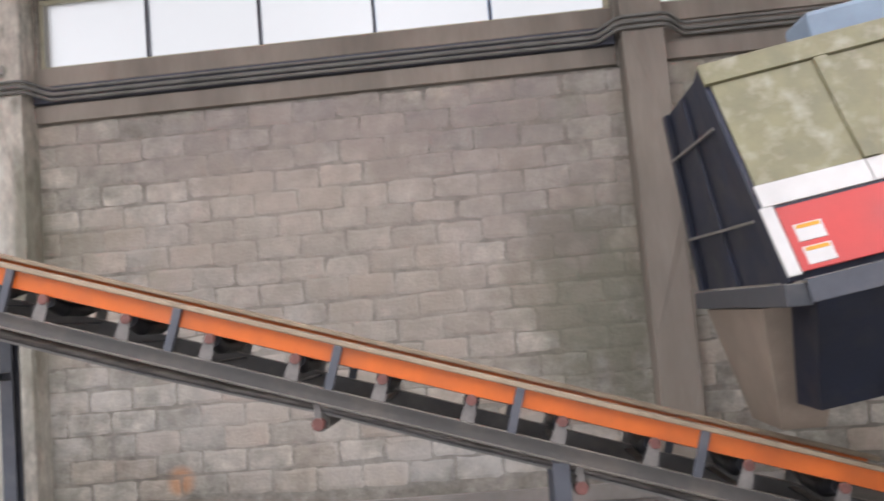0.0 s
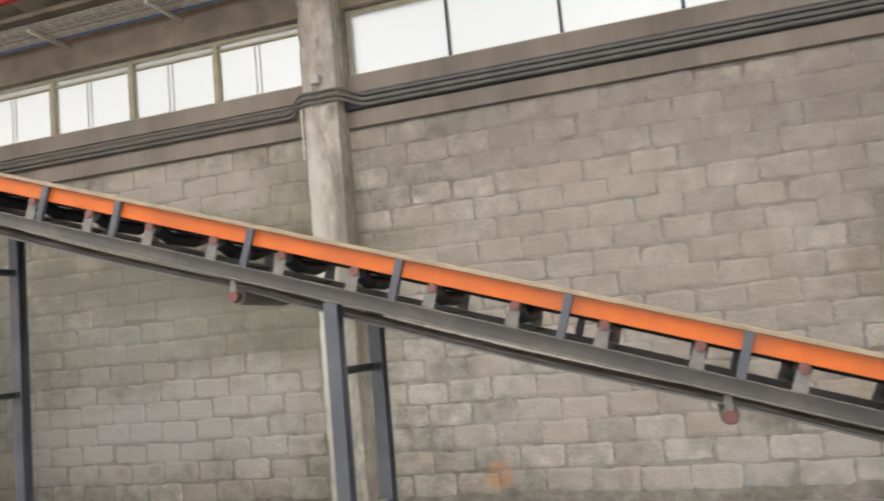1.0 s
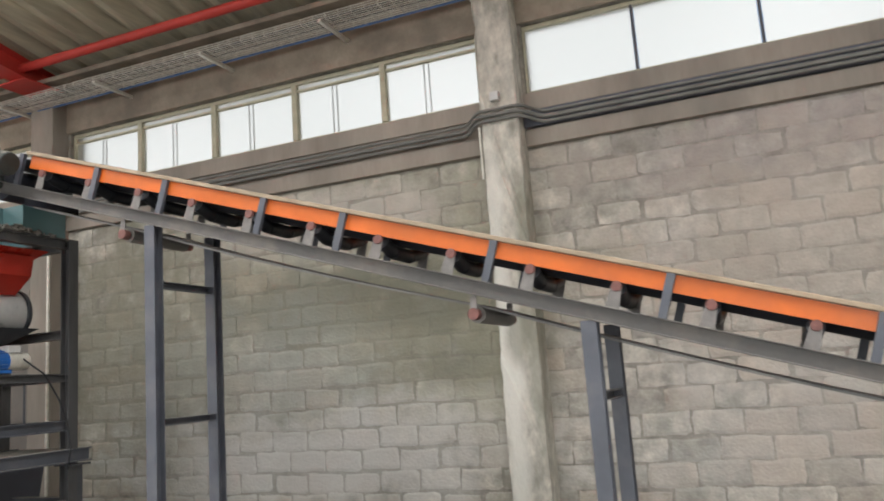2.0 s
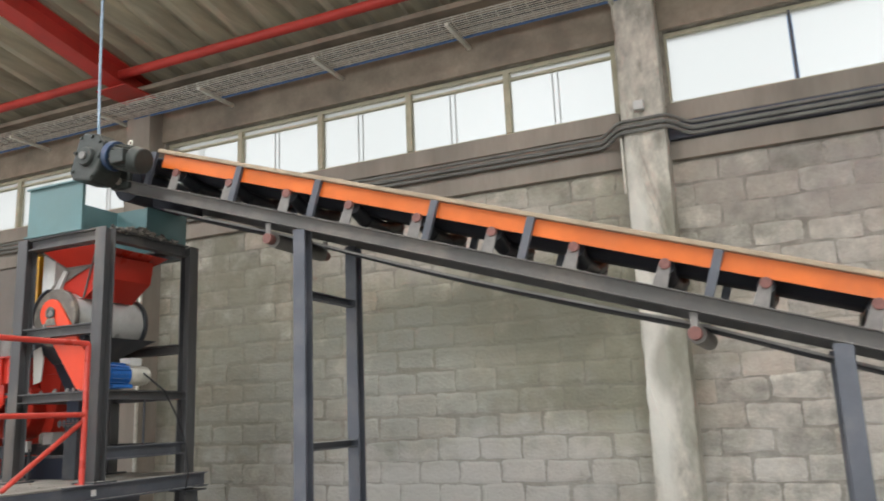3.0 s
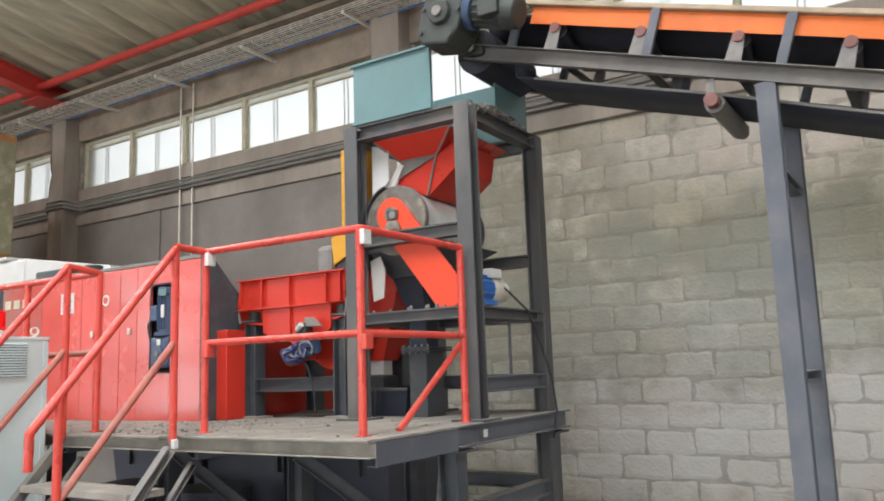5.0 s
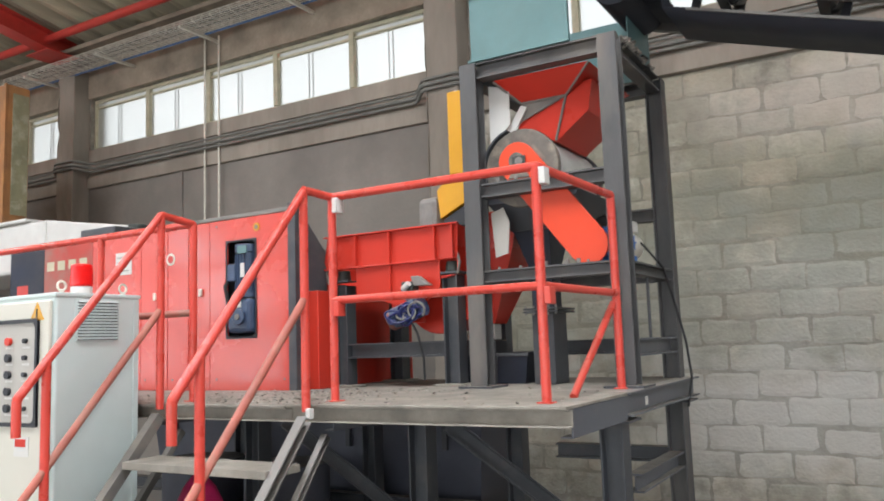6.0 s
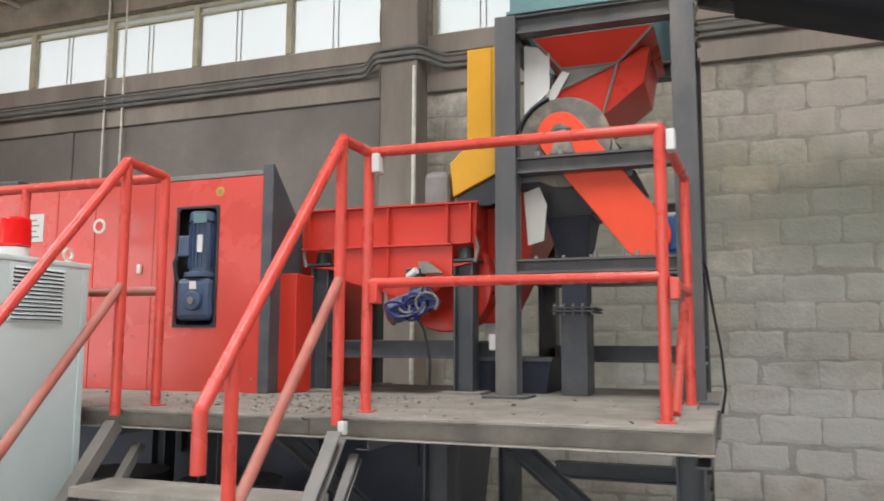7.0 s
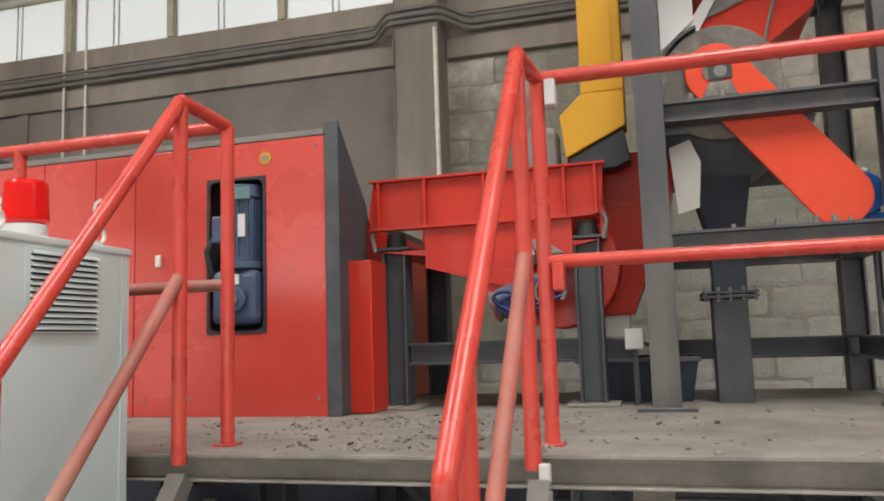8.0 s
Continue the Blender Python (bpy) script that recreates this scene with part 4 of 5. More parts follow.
part("side_sheet", boxed((-8.836, -8.83, 4.07, 4.93, TTOP + 0.004, 3.6)), M_TEAL, feed)
part("back_sheet", boxed((-8.83, -8.06, 4.925, 4.931, TTOP + 0.004, 3.6)), M_TEAL, feed)
part("side_sheet", boxed((-8.068, -8.062, 4.5, 4.924, TTOP + 0.004, 3.56)), M_TEAL, feed)
part("rim", boxed((-8.85, -8.25, 4.05, 4.069, 3.585, 3.6)), M_TEAL, feed, "", 0.002)
part("rim", boxed((-8.85, -8.25, 4.05, 4.069, TTOP + 0.004, TTOP + 0.02)), M_TEAL, feed, "", 0.002)
part("stiffener", boxed((-8.27, -8.25, 4.052, 4.069, TTOP + 0.021, 3.584)), M_TEAL, feed, "", 0.002)
bm = bmesh.new()
for k in range(150):
    x, y = random.uniform(-8.1, -8.01), random.gauss(4.45, 0.14)
    s = random.uniform(0.008, 0.024)
    box(bm, -s, s, -s, s, -s * 0.3, s * 0.3, Matrix.Translation((x, y, TTOP + random.uniform(0.004, 0.05) * max(0.2, 1 - abs(y - 4.45) * 3))) @ Euler((random.random(), random.random(), random.random() * 6)).to_matrix().to_4x4())
tagged(part("spilled_scrap", bm, M_SCRAP), "shredded scrap spilled on the tower's top beam", "scrap", kind="stuff")

hopper = thing("hopper", -8.47, 4.5, 2.75, "red sheet-steel hopper hung in the tower's top", "hopper")
part("upper_cone", shell(bmesh.new(), (-8.63, -8.36, 4.27, 4.74), 2.985, (-8.74, -8.18, 4.14, 4.87), TTOP - 0.095), M_RED, hopper)
part("lower_chute", prism(bmesh.new(), [(-8.21, 3.05), (-8.24, 2.88), (-8.43, 2.735), (-8.66, 2.83), (-8.62, 2.98), (-8.36, 2.98), (-8.25, 3.05)], "y", 4.27, 4.74), M_RED, hopper, "red lower chute turning to the drum", 0.003)
part("worn_plate", prism(bmesh.new(), [(-8.62, 2.975), (-8.37, 2.975), (-8.68, 2.86)], "y", 4.258, 4.268), M_FUNNEL, hopper, "worn bare front plate")
for a, b in (((-8.74, 4.14, 3.1), (-8.63, 4.265, 2.985)), ((-8.18, 4.14, 3.1), (-8.36, 4.265, 2.985)), ((-8.63, 4.265, 2.985), (-8.36, 4.265, 2.985)), ((-8.36, 4.262, 2.985), (-8.43, 4.262, 2.74)), ((-8.36, 4.262, 2.985), (-8.68, 4.256, 2.862))):
    part("seam_angle", tube(bmesh.new(), a, b, 0.007, 6), M_FUNNEL, hopper)
part("wear_flap", prism(bmesh.new(), [(-8.72, 2.82), (-8.62, 2.965), (-8.585, 2.95), (-8.66, 2.82)], "y", 4.235, 4.25), M_WHITE, hopper, "scuffed pale flap")

drum = thing("magnetic_drum", -8.62, 4.5, 2.05, "magnetic separator drum with dark end plate and grey chute", "drum separator")
DC = (-8.598, 2.592)
part("end_plate", tube(bmesh.new(), (DC[0], 4.155, DC[1]), (DC[0], 4.2, DC[1]), 0.217, 40), M_END_PLATE, drum, "dusty dark round end plate", 0.006, True)
part("barrel", tube(bmesh.new(), (DC[0], 4.2, DC[1]), (DC[0], 4.84, DC[1]), 0.2, 40), M_DRUM, drum, "pale steel drum barrel", 0, True)
part("end_plate", tube(bmesh.new(), (DC[0], 4.84, DC[1]), (DC[0], 4.88, DC[1]), 0.217, 40), M_STEEL, drum, "", 0.006, True)
part("shaft", tube(bmesh.new(), (DC[0], 4.118, DC[1] + 0.03), (DC[0], 4.9, DC[1] + 0.03), 0.024, 14), M_BRACKET, drum, "", 0.003, True)
part("shaft_bearing", boxed((DC[0] - 0.04, DC[0] + 0.04, 4.119, 4.125, DC[1], DC[1] + 0.06)), M_GEAR, drum, "", 0.012)
part("upper_cowl", prism(bmesh.new(), [(DC[0] + 0.235 * math.cos(a), DC[1] + 0.235 * math.sin(a)) for a in np.linspace(1.9, 3.5, 9)] + [(DC[0] + 0.225 * math.cos(a), DC[1] + 0.225 * math.sin(a)) for a in np.linspace(3.5, 1.9, 9)], "y", 4.14, 4.86), M_STEEL, drum)
part("casing", shell(bmesh.new(), (-8.725, -8.5, 4.27, 4.58), 2.26, (-8.84, -8.28, 4.17, 4.86), 2.44), M_STEEL, drum, "grey tapering casing")
part("casing_lip", boxed((-8.85, -8.29, 4.16, 4.169, 2.41, 2.45)), M_STEEL_LIGHT, drum, "", 0.002)
part("chute", hull(bmesh.new(), (-8.665, -8.535, 4.36, 4.5), 2.04, (-8.72, -8.505, 4.275, 4.575), 2.259), M_NAVY, drum, "dark lower chute", 0.003)
part("side_sheet", prism(bmesh.new(), [(-8.795, 2.36), (-8.72, 2.385), (-8.685, 2.3), (-8.7, 2.13), (-8.775, 2.11)], "y", 4.155, 4.163), M_PANEL, drum, "bare grey side sheet")
part("neck", boxed((-8.662, -8.538, 4.365, 4.495, 1.831, 2.039)), M_NAVY, drum, "", 0.003)
part("duct", boxed((-8.668, -8.54, 4.36, 4.56, DECK, 1.803)), M_STEEL, drum, "upright discharge duct", 0.004)
flange = part("flange", boxed((-8.705, -8.5, 4.325, 4.6, 1.804, 1.814), (-8.705, -8.5, 4.325, 4.6, 1.82, 1.83)), M_STEEL, drum, "", 0.001)
for dx in (-0.09, -0.045, 0.0, 0.045, 0.09):
    part("bolt", tube(bmesh.new(), (-8.602 + dx, 4.337, 1.79), (-8.602 + dx, 4.337, 1.845), 0.007, 6), M_BRACKET, flange)

# belt guard of the drum
bm = bmesh.new()
hub, tip, R_G = Vector((-8.615, 2.625)), Vector((-8.235, 2.135)), 0.108
ax = (tip - hub).normalized()
base_angle = math.atan2(ax.y, ax.x)
outline = []
for k in range(13):
    a = base_angle + math.pi / 2 + k * math.pi / 12
    outline.append((hub.x + R_G * math.cos(a), hub.y + R_G * math.sin(a)))
for k in range(13):
    a = base_angle - math.pi / 2 + k * math.pi / 12
    outline.append((tip.x + R_G * math.cos(a), tip.y + R_G * math.sin(a)))
belt_guard = thing("belt_guard", -8.4, 4.12, 2.05, "orange-red sheet guard over the drum's drive belt", "belt guard")
part("cover", prism(bm, outline, "y", 4.132, 4.152), M_GUARD, belt_guard, "", 0.004)
part("hub_opening", tube(bmesh.new(), (hub.x, 4.126, hub.y + 0.005), (hub.x, 4.1315, hub.y + 0.005), 0.045, 20), M_END_PLATE, belt_guard, "", 0, True)
part("hub_bracket", prism(bmesh.new(), [(hub.x - 0.05, 2.53), (hub.x + 0.075, 2.53), (hub.x + 0.05, 2.585), (hub.x - 0.025, 2.585)], "y", 4.122, 4.131), M_END_PLATE, belt_guard, "dusty beige bracket under the hub", 0.003)
for x, z in ((-8.71, 2.514), (-8.6, 2.514), (-8.45, 2.038), (-8.33, 2.038), (-8.27, 2.038)):
    part("bolt", tube(bmesh.new(), (x, TY0 - 0.022, z), (x, TY0 - 0.022, z + 0.022), 0.011, 6), M_BRACKET, tower)
drive = thing("drum_motor", -8.14, 4.45, 2.055, "bright blue motor with dusty grey terminal box", "motor", move=(0.05, 0, 0))
part("body", tube(bmesh.new(), (-8.2, 4.22, 2.15), (-8.2, 4.42, 2.15), 0.08, 20), M_BLUE, drive, "", 0.004, True)
for k in range(16):
    bm = bmesh.new()
    box(bm, 0.078, 0.09, 0.015, 0.185, -0.0025, 0.0025, Matrix.Translation((-8.2, 4.22, 2.15)) @ Matrix.Rotation(k * math.pi / 8, 4, "Y"))
    part("cooling_fin", bm, M_BLUE, drive)
part("fan_cover", tube(bmesh.new(), (-8.2, 4.421, 2.15), (-8.2, 4.62, 2.15), 0.082, 20, 0.07), M_GALV, drive, "dusty grey fan cover", 0.008, True)
part("terminal_box", boxed((-8.23, -8.13, 4.4, 4.52, 2.215, 2.275)), M_WHITE, drive, "", 0.008)
part("foot", boxed((-8.28, -8.12, 4.24, 4.43, 2.052, 2.08)), M_BLUE, drive, "", 0.003)
bm = bmesh.new()
bent(bm, [(-8.14, 4.48, 2.24), (-8.06, 4.56, 2.14), (-8.0, 4.68, 2.03), (-7.975, 4.8, 1.82), (-7.945, 4.86, 1.62), (-7.93, 4.88, 1.42), (-7.96, 4.88, 1.25)], 0.007, 8)
tagged(part("power_cable", bm, M_CABLE, None, "", 0, True), "black motor cable hanging down the tower", "cable")

# red funnel and pale sheets behind the tower's leg
funnel = thing("red_funnel", -9.04, 4.58, DECK, "red funnel with a white spout behind the tower", "funnel")
part("cone", shell(bmesh.new(), (-9.14, -8.97, 4.5, 4.66), 1.76, (-9.26, -8.8, 4.43, 4.86), 2.2), M_RED, funnel)
part("collar", shell(bmesh.new(), (-9.26, -8.8, 4.43, 4.86), 2.201, (-9.2, -8.76, 4.43, 4.86), 2.42), M_RED, funnel)
part("spout", boxed((-9.1, -8.99, 4.53, 4.63, 1.665, 1.758)), M_WHITE, funnel, "", 0.006)
part("stand", boxed((-9.12, -8.97, 4.5, 4.66, DECK, 1.66)), M_STEEL, funnel, "", 0.006)
trough = thing("scrap_trough", -8.96, 4.62, DECK, "low dark steel trough below the red funnel", "trough")
part("body", shell(bmesh.new(), (-9.17, -8.76, 4.44, 4.8), DECK + 0.001, (-9.2, -8.73, 4.42, 4.82), 1.58), M_NAVY, trough)
for y in (4.405, 4.825):
    part("rim", boxed((-9.21, -8.72, y, y + 0.012, 1.565, 1.585)), M_STEEL, trough, "", 0.003)
pale = thing("pale_sheet", -8.8, 4.2, 2.7, "pale grey upright sheet beside the hopper", "sheet")
part("sheet", prism(bmesh.new(), [(-8.8, 3.1), (-8.675, 3.07), (-8.675, 2.86), (-8.8, 2.75)], "y", 4.2, 4.208), M_WHITE, pale)
part("hanger", boxed((-8.795, -8.775, 4.209, 4.22, 2.78, 3.108)), M_STEEL, pale)

chute = thing("yellow_chute", -9.05, 4.34, 2.36, "yellow sheet-metal chute beside the tower", "chute")
part("upright", boxed((-9.12, -8.95, 4.28, 4.4, 2.645, 3.15)), M_YELLOW, chute, "", 0.006)
part("elbow", prism(bmesh.new(), [(-9.12, 2.644), (-8.95, 2.644), (-8.95, 2.5), (-9.19, 2.385), (-9.21, 2.56)], "y", 4.275, 4.405), M_YELLOW, chute, "", 0.006)
part("seam", boxed((-9.005, -8.99, 4.274, 4.279, 2.66, 3.14)), M_YELLOW, chute)
# Black wedge fills in the dark triangle below the elbow.
part("lower_leg", prism(bmesh.new(), [(-9.18, 2.384), (-8.96, 2.49), (-8.94, 2.36), (-9.0, 2.335), (-9.16, 2.335)], "y", 4.29, 4.39), M_BLACK, chute, "black wedge", 0.004)
hood = thing("dust_hood", -9.29, 4.35, 2.33, "rounded grey dust hood on the feeder", "dust hood")
part("hood", boxed((-9.365, -9.225, 4.3, 4.44, 2.33, 2.535)), M_BRACKET, hood, "", 0.035)

# ---- vibrating feeder ----
feeder = thing("vibrating_feeder", -9.48, 4.4, DECK_LOW, "red vibrating feeder trough on four spring posts", "vibrating feeder", move=(-0.035, 0.13, 0.018))
FY0, FY1 = 4.09, 4.85
for y0, y1 in ((FY0, FY0 + 0.012), (FY1 - 0.012, FY1)):
    part("side_wall", prism(bmesh.new(), [(-9.96, 2.325), (-9.01, 2.325), (-9.02, 2.125), (-9.14, 2.12), (-9.14, 1.96), (-9.3, 1.83), (-9.74, 1.955), (-9.74, 2.11), (-9.97, 2.12), (-9.985, 2.17)], "y", y0, y1), M_RED, feeder, "", 0.002)
part("bottom_sheet", hull(bmesh.new(), (-9.7, -9.2, FY0 + 0.013, FY1 - 0.013), 2.0, (-9.94, -9.03, FY0 + 0.013, FY1 - 0.013), 2.03), M_RED, feeder)
part("end_wall", boxed((-9.03, -9.02, FY0 + 0.013, FY1 - 0.013, 2.04, 2.32)), M_RED, feeder)
part("rim_angle", boxed((-9.97, -9.0, FY0 - 0.03, FY0 - 0.001, 2.318, 2.328), (-9.97, -9.14, FY0 - 0.03, FY0 - 0.001, 2.115, 2.125)), M_RED, feeder, "", 0.002)
for x in (-9.93, -9.73, -9.48, -9.16, -9.04):
    part("rib", boxed((x - 0.006, x + 0.006, FY0 - 0.028, FY0 - 0.001, 2.126, 2.317)), M_RED, feeder, "", 0.001)
part("rib", boxed((-9.486, -9.474, FY0 - 0.02, FY0 - 0.001, 1.92, 2.114)), M_RED, feeder, "", 0.001)
part("side_gusset", prism(bmesh.new(), [(-9.5, 1.885), (-9.34, 1.84), (-9.37, 1.76), (-9.46, 1.73)], "y", FY0 + 0.02, FY0 + 0.03), M_RED, feeder)
part("discharge_drum", tube(bmesh.new(), (-9.22, 4.22, 1.94), (-9.22, 4.4, 1.94), 0.25, 40), M_RED, feeder, "rounded red discharge housing", 0.008, True)
for x in (-9.885, -9.09):
    for y in (4.16, 4.78):
        base = (DECK if x > LAP else DECK_LOW) - 0.018
        post = part("post", post_h(bmesh.new(), x, y, base + 0.015, 2.035, 0.1), M_STEEL, feeder, "", 0.002)
        part("base_plate", boxed((x - 0.1, x + 0.1, y - 0.08, y + 0.08, base + 0.001, base + 0.014)), M_DECK, post, "", 0.003)
        part("cap_plate", boxed((x - 0.075, x + 0.075, y - 0.065, y + 0.065, 2.036, 2.048)), M_STEEL, post, "", 0.002)
        part("spring", tube(bmesh.new(), (x, y, 2.049), (x, y, 2.112), 0.045, 16, 0.038), M_GEAR, post, "dark rubber spring", 0.004, True)
        if y < 4.5:
            side = 1 if x > -9.5 else -1
            part("hose", bent(bmesh.new(), [(x + 0.055 * side, y - 0.05, 2.17), (x + 0.085 * side, y - 0.07, 2.1), (x + 0.07 * side, y - 0.07, 2.03)], 0.009, 8), M_FUNNEL, post, "", 0, True)
for y in (4.16, 4.78):
    part("tie_beam", beam_h(bmesh.new(), (-9.833, y, 1.605), (-9.142, y, 1.605), 0.08, 0.09), M_STEEL, feeder)
vib = thing("vibrator_motor", -9.33, 4.08, 1.7, "steel vibrator motor with tangled blue-black cables", "motor", move=(-0.035, 0.13, 0.018))
part("body", tube(bmesh.new(), (-9.42, 4.03, 1.79), (-9.25, 4.03, 1.85), 0.062, 18), M_MOTOR, vib, "", 0.004, True)
part("end_cover", tube(bmesh.new(), (-9.445, 4.03, 1.781), (-9.422, 4.03, 1.789), 0.066, 18, 0.05), M_ROLLER, vib, "", 0.003, True)
part("end_cover", tube(bmesh.new(), (-9.248, 4.03, 1.851), (-9.225, 4.03, 1.859), 0.05, 18, 0.066), M_MOTOR, vib, "", 0.003, True)
part("mount", boxed((-9.42, -9.26, 4.08, 4.115, 1.76, 1.93)), M_RED, vib, "", 0.004)
part("terminal_box", boxed((-9.35, -9.27, 3.99, 4.07, 1.93, 2.0)), M_GEAR, vib, "", 0.01)
part("neck", tube(bmesh.new(), (-9.32, 4.04, 1.87), (-9.31, 4.04, 1.935), 0.025, 12), M_MOTOR, vib, "", 0, True)
part("arm", hull(bmesh.new(), (-9.27, -9.16, 4.0, 4.05), 1.97, (-9.29, -9.24, 4.0, 4.05), 2.03), M_BRACKET, vib, "worn grey arm", 0.006)
part("gland", tube(bmesh.new(), (-9.33, 3.985, 1.955), (-9.28, 3.97, 1.985), 0.018, 12), M_DRUM, vib, "", 0.002, True)
for k in range(14):
    random.seed(40 + k)
    a = Vector((-9.31 + random.uniform(-0.06, 0.1), 3.955 + random.uniform(-0.015, 0.015), 1.81 + random.uniform(-0.02, 0.03)))
    wide, high, lean, start = random.uniform(0.03, 0.085), random.uniform(0.015, 0.05), random.uniform(-0.5, 0.9), random.uniform(0, 6)
    pts = []
    for i in range(15):
        turn = start + i * 0.36
        u, v = wide * math.cos(turn), high * math.sin(turn)
        pts.append(a + Vector((u, 0.012 * math.sin(turn * 0.7 + k), v + lean * u * 0.5)))
    part("cable_loop", bent(bmesh.new(), pts, 0.0065, 6), M_PIPE if k % 5 == 2 else M_BLUE_CABLE, vib, "", 0, True)
part("hanging_cable", bent(bmesh.new(), [(-9.3, 3.98, 1.8), (-9.25, 4.0, 1.7), (-9.23, 4.03, 1.55), (-9.24, 4.05, DECK + 0.02)], 0.007, 8), M_CABLE, vib, "", 0, True)
socket_box = thing("socket_box", -8.97, 4.3, DECK, "small white socket box with a black cable", "socket box")
part("post", boxed((-8.975, -8.955, 4.3, 4.32, DECK, 1.62)), M_STEEL, socket_box)
part("box", boxed((-9.0, -8.93, 4.26, 4.3, 1.62, 1.7)), M_WHITE, socket_box, "", 0.006)
part("cable", bent(bmesh.new(), [(-8.93, 4.28, 1.64), (-8.88, 4.24, 1.63), (-8.83, 4.22, 1.57), (-8.84, 4.22, DECK)], 0.007, 8), M_CABLE, socket_box, "", 0, True)

# ---- red sorting machine ----
sorter = thing("sorting_machine", -11.5, 4.6, DECK_LOW, "long red sheet-metal sorting machine with motor window", "sorting machine", move=(0.015, 0.03, 0.012))
SY, SX0, SX1, SZ0, SZ1 = 3.93, -13.0, -10.115, DECK_LOW - 0.011, 2.485
HX0, HX1, HZ0, HZ1 = -10.628, -10.378, 1.723, 2.338


def holed_panel(bm, x0, x1, z0, z1, hx0, hx1, hz0, hz1, y0, y1, r=0.03):
    """A sheet with a window that has rounded corners."""
    inner, outer = [], []
    corners = ((hx0, hz0, 180), (hx1, hz0, 270), (hx1, hz1, 0), (hx0, hz1, 90))
    far = ((x0, z0), (x1, z0), (x1, z1), (x0, z1))
    for (cx, cz, start), (fx, fz) in zip(corners, far):
        mx, mz = cx + (r if cx == hx0 else -r), cz + (r if cz == hz0 else -r)
        for k in range(5):
            a = radians(start + k * 22.5)
            inner.append((mx + r * math.cos(a), mz + r * math.sin(a)))
            outer.append((fx, fz))
    n = len(inner)
    for y in (y0, y1):
        vi = [bm.verts.new((x, y, z)) for x, z in inner]
        vo = {p: bm.verts.new((p[0], y, p[1])) for p in far}
        for i in range(n):
            j = (i + 1) % n
            o0, o1 = vo[outer[i]], vo[outer[j]]
            bm.faces.new((vi[i], vi[j], o0) if o0 is o1 else (vi[i], vi[j], o1, o0))
        if y == y0:
            keep = vi
        else:
            for i in range(n):
                j = (i + 1) % n
                bm.faces.new((keep[i], keep[j], vi[j], vi[i]))
    return bm


part("window_panel", holed_panel(bmesh.new(), -10.78, SX1, SZ0, SZ1, HX0, HX1, HZ0, HZ1, SY, SY + 0.012), M_RED_GLOSS, sorter, "glossy red panel with an upright window")
for a, b in ((-10.98, -10.784), (-11.18, -10.984), (-11.45, -11.184), (-11.98, -11.454)):
    part("front_panel", boxed((a, b, SY, SY + 0.012, SZ0, SZ1)), M_RED_GLOSS, sorter, "glossy red panel", 0.003)
part("front_panel", boxed((-12.56, -11.984, SY, SY + 0.012, SZ0, SZ1)), M_RED_GREYED, sorter, "greyed red panel with small cream plates", 0.003)
part("front_panel", boxed((SX0, -12.564, SY, SY + 0.012, SZ0, SZ1)), M_NAVY, sorter, "dark end panel", 0.003)
profile = [(SY + 0.14, SZ0), (5.25, SZ0), (5.25, 2.2), (4.24, 2.22), (SY + 0.02, 2.52), (SY + 0.02, 2.5), (SY + 0.14, 2.36)]
part("body", prism(bmesh.new(), profile, "x", SX0, SX1 + 0.02), M_STEEL, sorter, "dark grey body behind the panels", 0.004)
part("side_panel", prism(bmesh.new(), [(SY + 0.014, SZ0), (4.24, SZ0), (4.24, 2.24), (SY + 0.014, 2.54)], "x", SX1 + 0.046, SX1 + 0.056), M_STEEL, sorter, "dark grey end sheet", 0.002)
part("corner_post", boxed((SX1 + 0.002, SX1 + 0.062, SY - 0.004, SY + 0.012, SZ0, 2.54)), M_STEEL, sorter, "grey corner post", 0.004)
part("top_strip", boxed((SX0, SX1, SY - 0.002, SY + 0.05, SZ1 + 0.003, SZ1 + 0.028)), M_FUNNEL, sorter, "dusty top strip", 0.004)
part("end_box", boxed((-10.068, -9.965, 4.03, 4.2, SZ0, 1.99)), M_RED, sorter, "low red end cover", 0.005)
part("side_door", boxed((-10.085, -10.06, 4.2, 5.24, SZ0, 2.16)), M_RED, sorter, "low red side sheet", 0.004)
part("window_seal", holed_panel(bmesh.new(), HX0 - 0.008, HX1 + 0.008, HZ0 - 0.008, HZ1 + 0.008, HX0 + 0.004, HX1 - 0.004, HZ0 + 0.004, HZ1 - 0.004, SY - 0.005, SY - 0.001), M_BLACK, sorter)
# Black sheet behind the window stands for the dark inside the machine.
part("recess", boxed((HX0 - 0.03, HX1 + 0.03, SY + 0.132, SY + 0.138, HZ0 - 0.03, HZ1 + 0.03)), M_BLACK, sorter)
for x, z in ((-10.15, 1.46), (-10.15, 2.45), (-10.72, 1.46), (-10.72, 2.45), (-10.93, 1.46), (-11.13, 1.46), (-11.4, 1.46)):
    part("rivet", tube(bmesh.new(), (x, SY - 0.003, z), (x, SY + 0.0005, z), 0.007, 8), M_BRACKET, sorter)
motor = part("motor", tube(bmesh.new(), (-10.49, SY + 0.05, 2.0), (-10.49, SY + 0.05, 2.26), 0.075, 24), M_MOTOR, sorter, "blue-grey gear motor behind the window", 0, True)
part("fan_cover", tube(bmesh.new(), (-10.49, SY + 0.05, 2.261), (-10.49, SY + 0.05, 2.315), 0.085, 24, 0.08), M_MOTOR, motor, "", 0.006, True)
for k in range(22):
    a = k * 2 * math.pi / 22
    m = Matrix.Translation((-10.49, SY + 0.05, 2.0)) @ Matrix.Rotation(a, 4, "Z")
